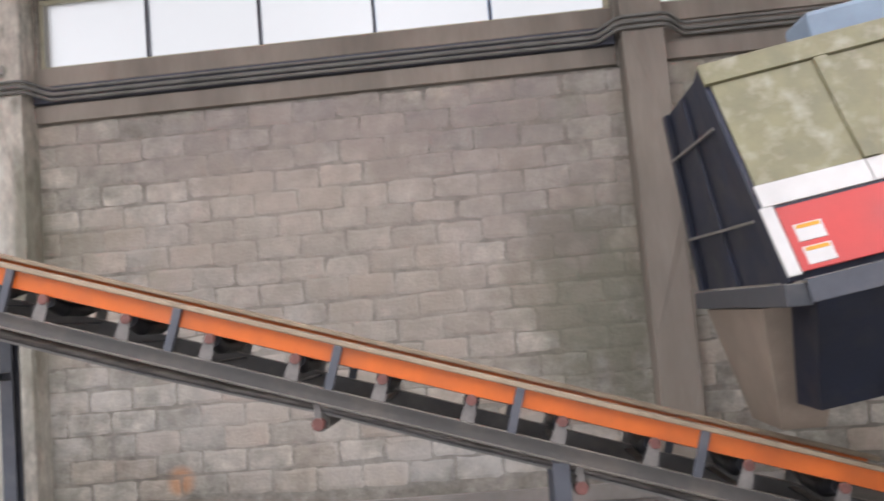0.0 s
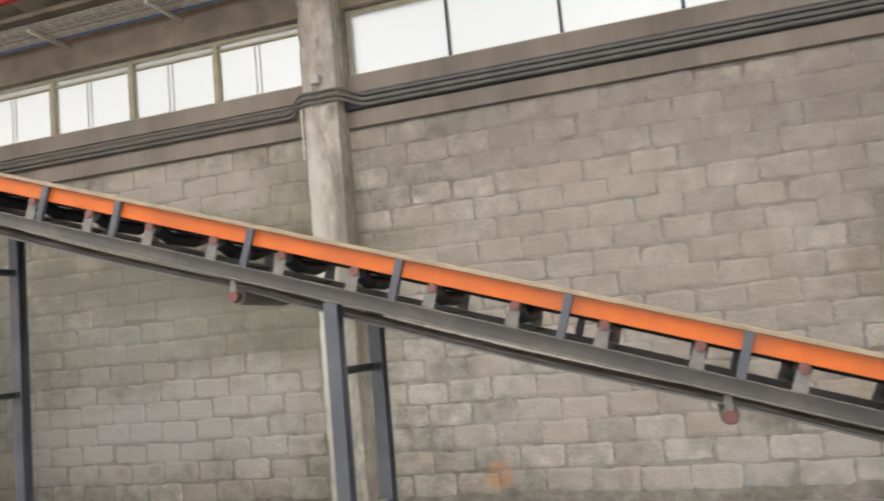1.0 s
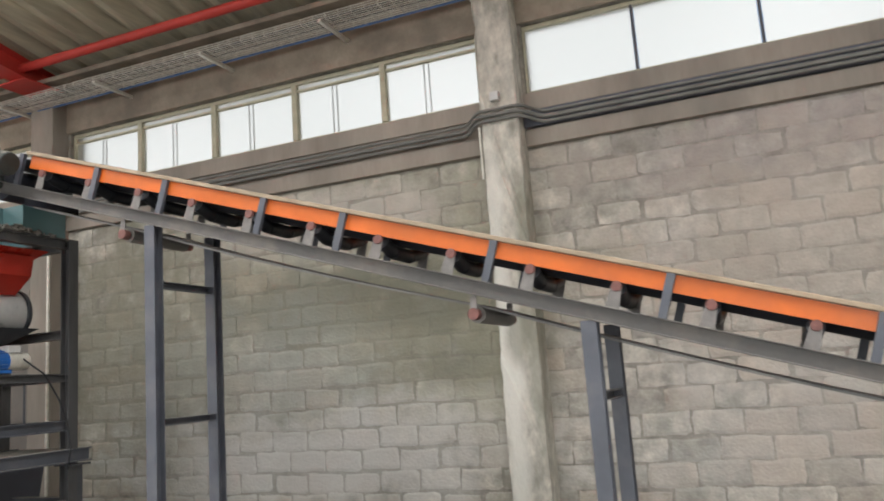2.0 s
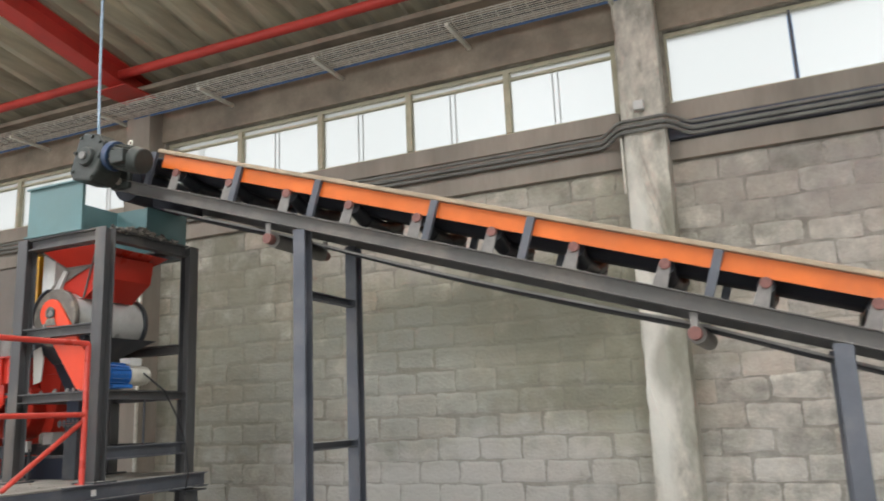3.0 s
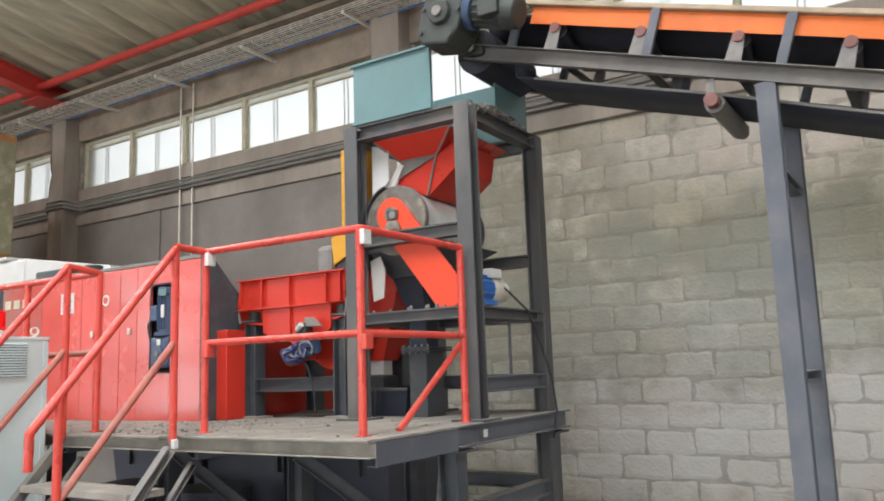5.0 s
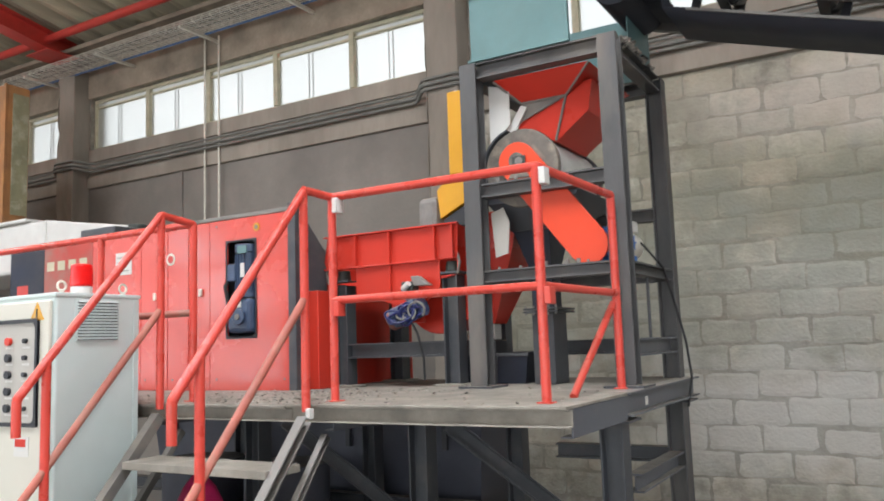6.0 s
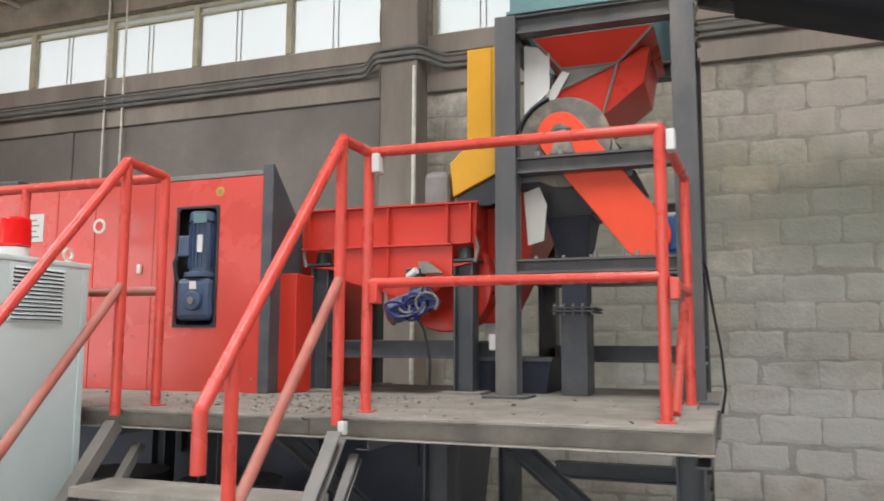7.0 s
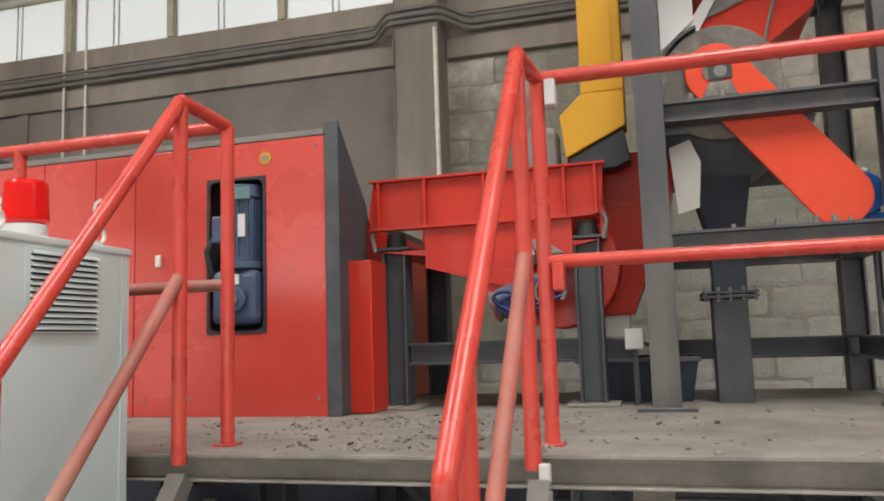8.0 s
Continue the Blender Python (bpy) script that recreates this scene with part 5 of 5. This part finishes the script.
    bm = bmesh.new()
    box(bm, 0.073, 0.084, -0.002, 0.002, 0.02, 0.25, m)
    part("cooling_fin", bm, M_MOTOR, motor)
part("terminal_box", boxed((-10.6, -10.53, SY - 0.03, SY + 0.04, 2.08, 2.19)), M_MOTOR, motor, "", 0.008)
part("type_plate", boxed((-10.475, -10.445, SY - 0.037, SY - 0.031, 2.1, 2.19)), M_WHITE, motor, "blank white plate")
part("blue_tag", boxed((-10.5, -10.42, SY - 0.041, SY - 0.034, 2.25, 2.3)), M_TEAL, motor, "pale blue tag", 0.002)
part("gear_housing", boxed((-10.6, -10.395, SY - 0.035, SY + 0.1, 1.75, 1.97)), M_MOTOR, motor, "", 0.03)
part("flange", tube(bmesh.new(), (-10.49, SY + 0.04, 1.972), (-10.49, SY + 0.04, 1.999), 0.095, 24), M_MOTOR, motor, "", 0.004, True)
part("output_boss", tube(bmesh.new(), (-10.485, SY - 0.055, 1.85), (-10.485, SY - 0.036, 1.85), 0.05, 20), M_MOTOR, motor, "", 0.005, True)
part("output_cap", tube(bmesh.new(), (-10.485, SY - 0.063, 1.85), (-10.485, SY - 0.056, 1.85), 0.02, 14), M_BRACKET, motor, "", 0.002)
part("type_plate", boxed((-10.51, -10.47, SY - 0.041, SY - 0.036, 1.91, 1.95)), M_WHITE, motor)
part("cable", bent(bmesh.new(), [(-10.6, SY - 0.01, 2.1), (-10.625, SY - 0.02, 2.05), (-10.615, SY - 0.01, 1.97), (-10.59, SY + 0.02, 1.93)], 0.013, 8), M_CABLE, motor, "", 0, True)
badge = tube(bmesh.new(), (-10.37, SY - 0.004, 2.415), (-10.37, SY - 0.0005, 2.415), 0.026, 24)
part("badge", badge, M_YELLOW, sorter, "round yellow badge")
part("badge_centre", tube(bmesh.new(), (-10.37, SY - 0.006, 2.415), (-10.37, SY - 0.0045, 2.415), 0.014, 20), M_FUNNEL, sorter)
ring_bm = tube(bmesh.new(), (-11.15, SY - 0.004, 2.27), (-11.15, SY - 0.0005, 2.27), 0.042, 24)
part("emblem", ring_bm, M_GALV, sorter, "round grey emblem")
part("emblem_centre", tube(bmesh.new(), (-11.15, SY - 0.006, 2.27), (-11.15, SY - 0.0045, 2.27), 0.026, 20), M_PALE_RED, sorter)
part("notice", boxed((-11.72, -11.55, SY - 0.003, SY - 0.0005, 2.2, 2.36)), M_WHITE, sorter, "white notice sheet")
for k in range(4):
    part("notice_line", boxed((-11.7, -11.58 - 0.02 * (k % 2), SY - 0.0045, SY - 0.0032, 2.225 + 0.032 * k, 2.233 + 0.032 * k)), M_FUNNEL, sorter)
for k in range(4):
    x = -12.52 + 0.13 * k
    part("yellow_plate", boxed((x, x + 0.085, SY - 0.003, SY - 0.0005, 2.29, 2.36)), M_FRAME, sorter, "small cream plate")
part("red_mark", boxed((-12.9, -12.76, SY - 0.003, SY - 0.0005, 2.05, 2.2)), M_PALE_RED, sorter, "square red mark")
for x in (-10.86, -11.3):
    part("latch", boxed((x - 0.012, x + 0.012, SY - 0.018, SY - 0.0005, 2.0, 2.05)), M_GALV, sorter, "", 0.004)
part("roof_vent", boxed((-12.3, -11.9, 4.05, 4.3, 2.53, 2.6)), M_STEEL, sorter, "", 0.01)
valve = thing("valve_body", -11.7, 4.6, 2.21, "dark dusty valve body on the machine's top", "valve")
part("body", tube(bmesh.new(), (-12.4, 4.7, 2.2), (-12.4, 4.7, 2.74), 0.08, 16), M_GEAR, valve, "", 0.01, True)
part("arm", boxed((-12.25, -11.7, 4.66, 4.74, 2.62, 2.66)), M_GALV, valve, "", 0.005)

# ---- control cabinet with beacon ----
cabinet = thing("control_cabinet", -10.65, 2.75, 0, "light grey steel control cabinet with louvres", "control cabinet")
CX0, CX1, CY0, CY1, CZ = -11.05, -10.24, 2.52, 2.98, 1.945
part("body", boxed((CX0, CX1, CY0, CY1, 0.08, CZ)), M_GREY, cabinet, "", 0.012)
part("base", boxed((CX0 + 0.01, CX1 - 0.01, CY0 + 0.01, CY1 - 0.01, 0, 0.08)), M_STEEL, cabinet)
part("top_cap", boxed((CX0 - 0.006, CX1 + 0.006, CY0 - 0.006, CY1 + 0.006, CZ - 0.014, CZ + 0.006)), M_GREY, cabinet, "", 0.005)
part("side_trim", boxed((CX1 + 0.0005, CX1 + 0.006, CY1 - 0.035, CY1 - 0.005, 0.1, CZ - 0.02)), M_GREY, cabinet, "", 0.002)
louvre = part("louvre_plate", boxed((CX1 + 0.0005, CX1 + 0.005, 2.615, 2.865, 1.72, 1.925)), M_GREY, cabinet, "louvred air grille", 0.002)
for k in range(13):
    z = 1.732 + k * 0.0146
    bm = prism(bmesh.new(), [(CX1 + 0.0055, z), (CX1 + 0.016, z - 0.001), (CX1 + 0.0055, z + 0.009)], "y", 2.63, 2.85)
    part("slat", bm, M_GREY, louvre)
    # Thin black strip paints the dark gap under the slat.
    part("slot", boxed((CX1 + 0.0052, CX1 + 0.0056, 2.63, 2.85, z - 0.005, z - 0.001)), M_BLACK, louvre)
door = part("door", boxed((CX0 + 0.02, CX1 - 0.02, CY0 - 0.02, CY0 - 0.001, 0.12, CZ - 0.03)), M_DOOR, cabinet, "cream front door", 0.006)
WX0, WX1, WZ0, WZ1 = CX0 + 0.1, CX1 - 0.1, 1.35, 1.82
part("window_gasket", holed_panel(bmesh.new(), WX0 - 0.014, WX1 + 0.014, WZ0 - 0.014, WZ1 + 0.014, WX0 + 0.004, WX1 - 0.004, WZ0 + 0.004, WZ1 - 0.004, CY0 - 0.034, CY0 - 0.0205), M_BLACK, door, "dark rubber gasket")
part("control_window", boxed((WX0 + 0.005, WX1 - 0.005, CY0 - 0.025, CY0 - 0.0206, WZ0 + 0.005, WZ1 - 0.005)), M_PANEL, door, "grey-beige panel of push buttons", 0.001)
for k, x in enumerate((WX0 + 0.1, WX0 + 0.25, WX0 + 0.4, WX1 - 0.08)):
    for j in range(5):
        z = WZ0 + 0.07 + 0.078 * j
        wide = 0.012 if k == 3 else 0.02
        tint = M_RED if j == 4 and k != 3 else M_BLACK
        part("button", tube(bmesh.new(), (x, CY0 - 0.042, z), (x, CY0 - 0.0255, z), wide, 12), tint, door, "", 0, True)
        part("caption_bar", boxed((x - 0.028, x + 0.028, CY0 - 0.027, CY0 - 0.0255, z - 0.036, z - 0.026)), M_WHITE, door)
part("notice_plate", boxed((CX1 - 0.26, CX1 - 0.15, CY0 - 0.0235, CY0 - 0.0205, 1.2, 1.29)), M_WHITE, door, "small white notice plate")
part("notice_bar", boxed((CX1 - 0.25, CX1 - 0.17, CY0 - 0.0255, CY0 - 0.0236, 1.245, 1.28)), M_RED, door, "plain red bar")
sign = prism(bmesh.new(), [(CX1 - 0.16, 1.825), (CX1 - 0.055, 1.825), (CX1 - 0.1075, 1.91)], "y", CY0 - 0.0235, CY0 - 0.0205)
part("warning_sign", sign, M_YELLOW, door, "yellow warning triangle")
part("sign_mark", boxed((CX1 - 0.112, CX1 - 0.103, CY0 - 0.0255, CY0 - 0.0236, 1.838, 1.878)), M_BLACK, door)
for x, y in ((CX1 - 0.05, CY0 + 0.06), (CX1 - 0.05, CY1 - 0.06)):
    bm = bmesh.new()
    for k in range(12):
        t0, t1 = k * math.pi / 6, (k + 1) * math.pi / 6
        tube(bm, (x, y + 0.022 * math.cos(t0), CZ + 0.04 + 0.022 * math.sin(t0)), (x, y + 0.022 * math.cos(t1), CZ + 0.04 + 0.022 * math.sin(t1)), 0.006, 6)
    tube(bm, (x, y, CZ + 0.006), (x, y, CZ + 0.02), 0.012, 10)
    part("eye_bolt", bm, M_GALV, cabinet, "", 0, True)
beacon = thing("beacon_lamp", -10.34, 2.72, CZ + 0.006, "red warning beacon on a white base", "beacon lamp")
part("base", tube(bmesh.new(), (-10.34, 2.72, CZ + 0.006), (-10.34, 2.72, CZ + 0.045), 0.05, 24), M_WHITE, beacon, "", 0.003, True)
part("dome", tube(bmesh.new(), (-10.34, 2.72, CZ + 0.046), (-10.34, 2.72, CZ + 0.155), 0.055, 24, 0.05), M_BEACON, beacon, "glossy red dome", 0.01, True)
part("reflector", tube(bmesh.new(), (-10.34, 2.72, CZ + 0.047), (-10.34, 2.72, CZ + 0.14), 0.022, 14), M_GALV, beacon, "", 0, True)

# ---- far machinery at the hall's end ----
far_body = thing("white_machine", -17.5, 5.6, 0, "long off-white machine casing at the hall's end", "machine")
part("casing", boxed((-21.0, -14.6, 5.3, 6.35, 2.55, 3.1)), M_WHITE, far_body, "", 0.04)
part("sloping_end", prism(bmesh.new(), [(-14.59, 2.56), (-13.02, 2.56), (-13.02, 2.86), (-14.59, 3.09)], "y", 5.3, 6.2), M_WHITE, far_body, "", 0.02)
part("roof_plate", boxed((-21.0, -14.9, 5.26, 6.4, 3.1, 3.14)), M_WHITE, far_body, "", 0.02)
for x in (-20.5, -17.6, -14.9):
    part("leg", boxed((x - 0.08, x + 0.08, 5.5, 5.66, 0, 2.55)), M_STEEL, far_body)
silo = thing("brown_bin", -16.8, 5.46, 3.14, "tall rusty brown sheet-metal bin on the machine", "bin")
part("bin", boxed((-18.2, -15.4, 5.32, 5.6, 3.142, 4.75)), M_RUST, silo, "", 0.02)
for x in (-15.402, -16.3):
    part("corner_angle", boxed((x - 0.03, x + 0.012, 5.3, 5.319, 3.142, 4.75)), M_RUST, silo, "", 0.004)
part("bright_panel", boxed((-15.399, -15.39, 5.39, 5.58, 3.25, 4.65)), M_OLIVE, silo, "faded yellowish panel")

# ---- feeding machine at the conveyor's tail ----
feeding = thing("feeding_machine", 2.4, 4.6, 0, "tilted feeding machine, faded olive and red front over navy sides", "feeding machine")
FX0, FX1 = 1.17, 4.4
FT, FB, BT, BB = (3.93, 2.92), (3.5, 1.77), (4.82, 2.88), (5.08, 1.77)
LEAN_UP = Matrix.Translation((FX0, 0, 1.77)) @ Matrix.Rotation(radians(-9.0), 4, "Y") @ Matrix.Translation((-FX0, 0, -1.77))


def leaning(name, bm, material, label="", bevel=0.0):
    """A part of the machine's upper body, which rises by nine degrees along its length."""
    bmesh.ops.transform(bm, matrix=LEAN_UP, verts=bm.verts)
    return part(name, bm, material, feeding, label, bevel)


def face_at(u, out=0.0):
    """A point down the sloping front, u from its top (0) to its foot (1)."""
    y, z = FT[0] + (FB[0] - FT[0]) * u, FT[1] + (FB[1] - FT[1]) * u
    n = Vector((FB[1] - FT[1], -(FB[0] - FT[0]))).normalized()
    return y + n.x * out, z + n.y * out


def back_at(u):
    return BT[0] + (BB[0] - BT[0]) * u, BT[1] + (BB[1] - BT[1]) * u


def front_band(name, u0, u1, x0, x1, material, label, out=0.012):
    a, b, c, d = face_at(u0), face_at(u1), face_at(u1, out), face_at(u0, out)
    return leaning(name, prism(bmesh.new(), [a, b, c, d], "x", x0, x1), material, label, 0.002)


leaning("side_body", prism(bmesh.new(), [face_at(0, -0.02), face_at(1, -0.02), BB, BT], "x", FX0 + 0.035, FX1), M_NAVY, "ribbed navy steel side")
leaning("side_frame", prism(bmesh.new(), [face_at(0, -0.001), face_at(1, -0.001), face_at(1, -0.11), face_at(0, -0.11)], "x", FX0, FX0 + 0.033), M_NAVY, "", 0.003)
leaning("side_frame", prism(bmesh.new(), [(BT[0] - 0.08, BT[1]), BT, BB, (BB[0] - 0.08, BB[1])], "x", FX0, FX0 + 0.033), M_NAVY, "", 0.003)
leaning("side_mast", prism(bmesh.new(), [(4.36, 2.88), (4.46, 2.88), (4.42, 1.77), (4.3, 1.77)], "x", FX0 + 0.012, FX0 + 0.034), M_NAVY, "", 0.003)
for u in (0.25, 0.7):
    (ya, za), (yb, zb) = face_at(u, -0.11), back_at(u)
    leaning("side_rib", prism(bmesh.new(), [(ya, za - 0.008), (ya, za + 0.008), (yb, zb + 0.008), (yb, zb - 0.008)], "x", FX0 - 0.008, FX0 + 0.011), M_FUNNEL, "thin bright rib", 0.002)
front_band("top_band", 0.0, 0.1, FX0, FX1, M_OLIVE, "faded olive top rail", 0.03)
front_band("front_sheet", 0.102, 0.596, FX0 + 0.03, 1.72, M_OLIVE, "scuffed olive front sheet")
front_band("upright_rib", 0.102, 0.596, 1.721, 1.79, M_OLIVE, "", 0.03)
front_band("front_sheet", 0.102, 0.596, 1.791, FX1, M_OLIVE, "scuffed olive front sheet")
front_band("white_band", 0.598, 0.695, FX0 + 0.02, 1.72, M_WHITE, "off-white stripe", 0.016)
front_band("white_band", 0.598, 0.695, 1.726, FX1, M_WHITE, "off-white stripe", 0.016)
front_band("seam", 0.697, 0.708, FX0 + 0.07, FX1, M_NAVY, "dark seam", 0.008)
front_band("red_band", 0.71, 0.978, FX0 + 0.07, FX1, M_PALE_RED, "faded red lower sheet", 0.016)
front_band("edge_strip", 0.697, 0.987, FX0 + 0.002, FX0 + 0.065, M_WHITE, "pale edge strip", 0.018)
for u0, u1 in ((0.794, 0.866), (0.888, 0.96)):
    front_band("label_plate", u0, u1, FX0 + 0.11, FX0 + 0.24, M_WHITE, "white label plate", 0.02)
    front_band("label_bar", u0 + 0.004, u0 + 0.02, FX0 + 0.12, FX0 + 0.23, M_YELLOW, "plain orange bar", 0.022)
leaning("foot_channel", channel(bmesh.new(), (FX0 + 0.07, 3.51, 1.71), (FX1, 3.51, 1.71), 0.06, 0.11, -1), M_STEEL_LIGHT, "pale grey foot channel", 0.003)
part("foot_beam", boxed((FX0 - 0.02, FX0 + 0.1, 3.5, 5.12, 1.655, 1.76)), M_STEEL, feeding, "dark grey foot beam", 0.006)
leaning("lower_body", prism(bmesh.new(), [(3.56, 1.65), (5.0, 1.65), (4.9, 1.1), (3.9, 1.1)], "x", FX0 + 0.12, FX1), M_NAVY, "dark navy under-body", 0.006)
part("funnel", hull(bmesh.new(), (FX0 + 0.16, FX0 + 0.4, 4.3, 4.8), 0.98, (FX0 + 0.0, FX0 + 0.4, 3.9, 4.95), 1.65), M_BROWN_SHEET, feeding, "brown-stained steel funnel", 0.003)
for x in (2.4, 4.0):
    for y in (3.7, 4.95):
        part("leg", boxed((x - 0.06, x + 0.06, y - 0.06, y + 0.06, 0, 1.72 + (x - FX0) * 0.158)), M_STEEL, feeding, "", 0.004)
part("drive_roller", tube(bmesh.new(), (1.95, 3.6, 1.2), (1.95, 3.8, 1.2), 0.2, 24), M_OLIVE, feeding, "", 0.01, True)
leaning("motor_cover", boxed((2.0, 2.6, 4.4, 4.75, 2.885, 3.2)), M_PALE_BLUE, "pale blue-grey motor cover", 0.03)

# ---- small things ----
# Added for the dark mass below the deck, drawn long to hide the wall.
dark_filler = thing("underdeck_filler", -11.1, 5.5, 0, "long dark grey-green steel body added behind the platform legs to hide the wall", "bin")
part("body", hull(bmesh.new(), (-12.7, -9.55, 5.3, 5.85), 0.12, (-12.8, -9.45, 5.2, 5.95), 1.22), M_TRUNK, dark_filler, "", 0.006)
part("rim", boxed((-12.83, -9.42, 5.18, 5.98, 1.221, 1.26)), M_TRUNK, dark_filler, "", 0.004)
for x in (-12.5, -11.5, -10.6, -9.75):
    part("rib", boxed((x - 0.02, x + 0.02, 5.185, 5.215, 0.9, 1.219)), M_STEEL, dark_filler, "", 0.003)
    for y in (5.36, 5.8):
        part("foot", boxed((x - 0.04, x + 0.04, y - 0.04, y + 0.04, 0, 0.119)), M_STEEL, dark_filler, "", 0.003)
sack = thing("sack", -10.4, 3.54, 0, "magenta plastic sack standing under the platform", "sack")
bm = bmesh.new()
bmesh.ops.create_icosphere(bm, subdivisions=3, radius=0.17, matrix=Matrix.Translation((-10.4, 3.54, 0.24)))
for v in bm.verts:
    v.co.z = max(0.0, 0.47 + (v.co.z - 0.24) * 2.9) + 0.03 * noise.noise(v.co * 7) * (v.co.z > 0.03)
    v.co.x += 0.03 * noise.noise(v.co * 6)
part("body", bm, M_PINK, sack, "", 0, True)
# Two drums made up as clutter for the dark space under the deck.
for k in range(2):
    reel = thing("filler_drum", -10.6 - 0.8 * k, 4.5, 0, "dark dusty drum added to fill the dark under the platform", "barrel")
    x = -10.6 - 0.8 * k
    part("barrel", tube(bmesh.new(), (x, 4.5, 0), (x, 4.5, 0.88), 0.29, 28), M_TRUNK, reel, "", 0.01, True)
    for z in (0.29, 0.58, 0.87):
        part("hoop", tube(bmesh.new(), (x, 4.5, z - 0.012), (x, 4.5, z + 0.012), 0.298, 28), M_TRUNK, reel, "", 0.004, True)
random.seed(5)
bm = bmesh.new()
for k in range(900):
    x, y = random.uniform(-12.5, -8.0), random.uniform(3.02, 4.05)
    if random.random() < 0.6:
        x, y = random.gauss(-9.6, 0.35), random.uniform(3.05, 4.0)
    x = min(max(x, -13.0), -8.0)
    s = random.choice((0.002, 0.003, 0.004, 0.006)) * random.uniform(0.7, 1.5)
    m = Matrix.Translation((x, y, (DECK if x > LAP else DECK_LOW) + s * 0.5)) @ Euler((random.uniform(-0.6, 0.6), random.uniform(-0.6, 0.6), random.random() * 6)).to_matrix().to_4x4()
    box(bm, -s, s, -s * random.uniform(0.3, 1), s * random.uniform(0.3, 1), -s * 0.3, s * 0.3, m)
tagged(part("deck_debris", bm, M_SCRAP), "scattered shredded scrap on the platform deck", "scrap", kind="stuff")
tagged(part("hanging_cable", bent(bmesh.new(), [(-8.22, 4.1, roof_z(4.1) + 0.1), (-8.21, 4.1, 5.2), (-8.19, 4.1, 4.3), (-8.17, 4.1, 3.84)], 0.011, 8), M_PALE_BLUE, None, "", 0, True), "pale blue-grey cable hanging from the roof to the drive motor", "cable")

# ---- concrete blocks of the wall ----
COURSE, LONG, TOP_Z = 0.2145, 0.425, 3.915


def block_mesh(i, long):
    """One block face with rounded, worn edges; its back lies in the mortar."""
    rnd = random.Random(100 + i)
    w, h, d, e = long / 2 - 0.007, COURSE / 2 - 0.007, 0.006, 0.03
    outer = [(-w, -h), (w, -h), (w, h), (-w, h)]
    ring = []
    for k, (a, b) in enumerate(outer):
        na, nb = outer[(k + 1) % 4]
        for u in (0.0, 0.12, 0.38, 0.64, 0.88):
            pull = 1 - rnd.uniform(0.0, 0.07) if u == 0 else 1
            ring.append(((a + (na - a) * u) * pull + rnd.uniform(-0.011, 0.008), (b + (nb - b) * u) * pull + rnd.uniform(-0.011, 0.008)))
    n = len(ring)
    verts = [(a, 0.02, b) for a, b in ring] + [(a, -d * 0.35, b) for a, b in ring]
    verts += [(a * (1 - e / w), -d - rnd.uniform(0, 0.003), b * (1 - e / h)) for a, b in ring]
    faces = []
    for level in (0, n):
        faces += [(level + k, level + (k + 1) % n, level + n + (k + 1) % n, level + n + k) for k in range(n)]
    faces.append(tuple(range(2 * n, 3 * n)))
    return verts, faces


shapes = [block_mesh(i, LONG) for i in range(14)] + [block_mesh(14 + i, LONG / 2) for i in range(4)]
meshes = []
for verts, faces in shapes:
    data = bpy.data.meshes.new("brick")
    data.from_pydata(verts, [], faces)
    data.materials.append(M_BLOCK)
    meshes.append(data)
far_verts, far_faces = [], []
rnd = random.Random(11)
count = 0
for a, b in (BAYS[0], BAYS[1], BAYS[4]):
    a, b = a - 0.05, b + 0.05
    for row in range(18):
        z = TOP_Z - (row + 0.5) * COURSE
        if z < 0.25:
            continue
        x = a + (LONG / 2 if row % 2 else 0.0)
        spans = [(a, a + LONG / 2)] if row % 2 else []
        while x < b - 0.03:
            spans.append((x, min(x + LONG, b)))
            x += LONG
        for s0, s1 in spans:
            short = s1 - s0 < LONG * 0.8
            pick = 14 + rnd.randrange(4) if short else rnd.randrange(14)
            wide = (s1 - s0) / (LONG / 2 if short else LONG)
            m = Matrix.LocRotScale(((s0 + s1) / 2 + rnd.uniform(-0.004, 0.004), WALL + 0.012 + rnd.uniform(-0.003, 0.005), z + rnd.uniform(-0.012, 0.012)),
                                   Euler((rnd.uniform(-0.022, 0.022), rnd.uniform(-0.014, 0.014), rnd.uniform(-0.01, 0.01))), Vector((wide, 1, 1)))
            if -7.7 < s0 < -1.2 and row < 15 and count < 300 and not -4.95 < s1 < -4.2:
                ob = new("brick", meshes[pick])
                ob.parent = wall_north
                ob.matrix_basis = m
                count += 1
            else:
                verts, faces = shapes[pick]
                first = len(far_verts)
                far_verts += [tuple(m @ Vector(v)) for v in verts]
                far_faces += [tuple(first + i for i in f) for f in faces]
data = bpy.data.meshes.new("bricks")
data.from_pydata(far_verts, [], far_faces)
data.materials.append(M_BLOCKS)
rest = new("bricks", data)
rest.parent = wall_north
tagged(rest, kind="stuff")
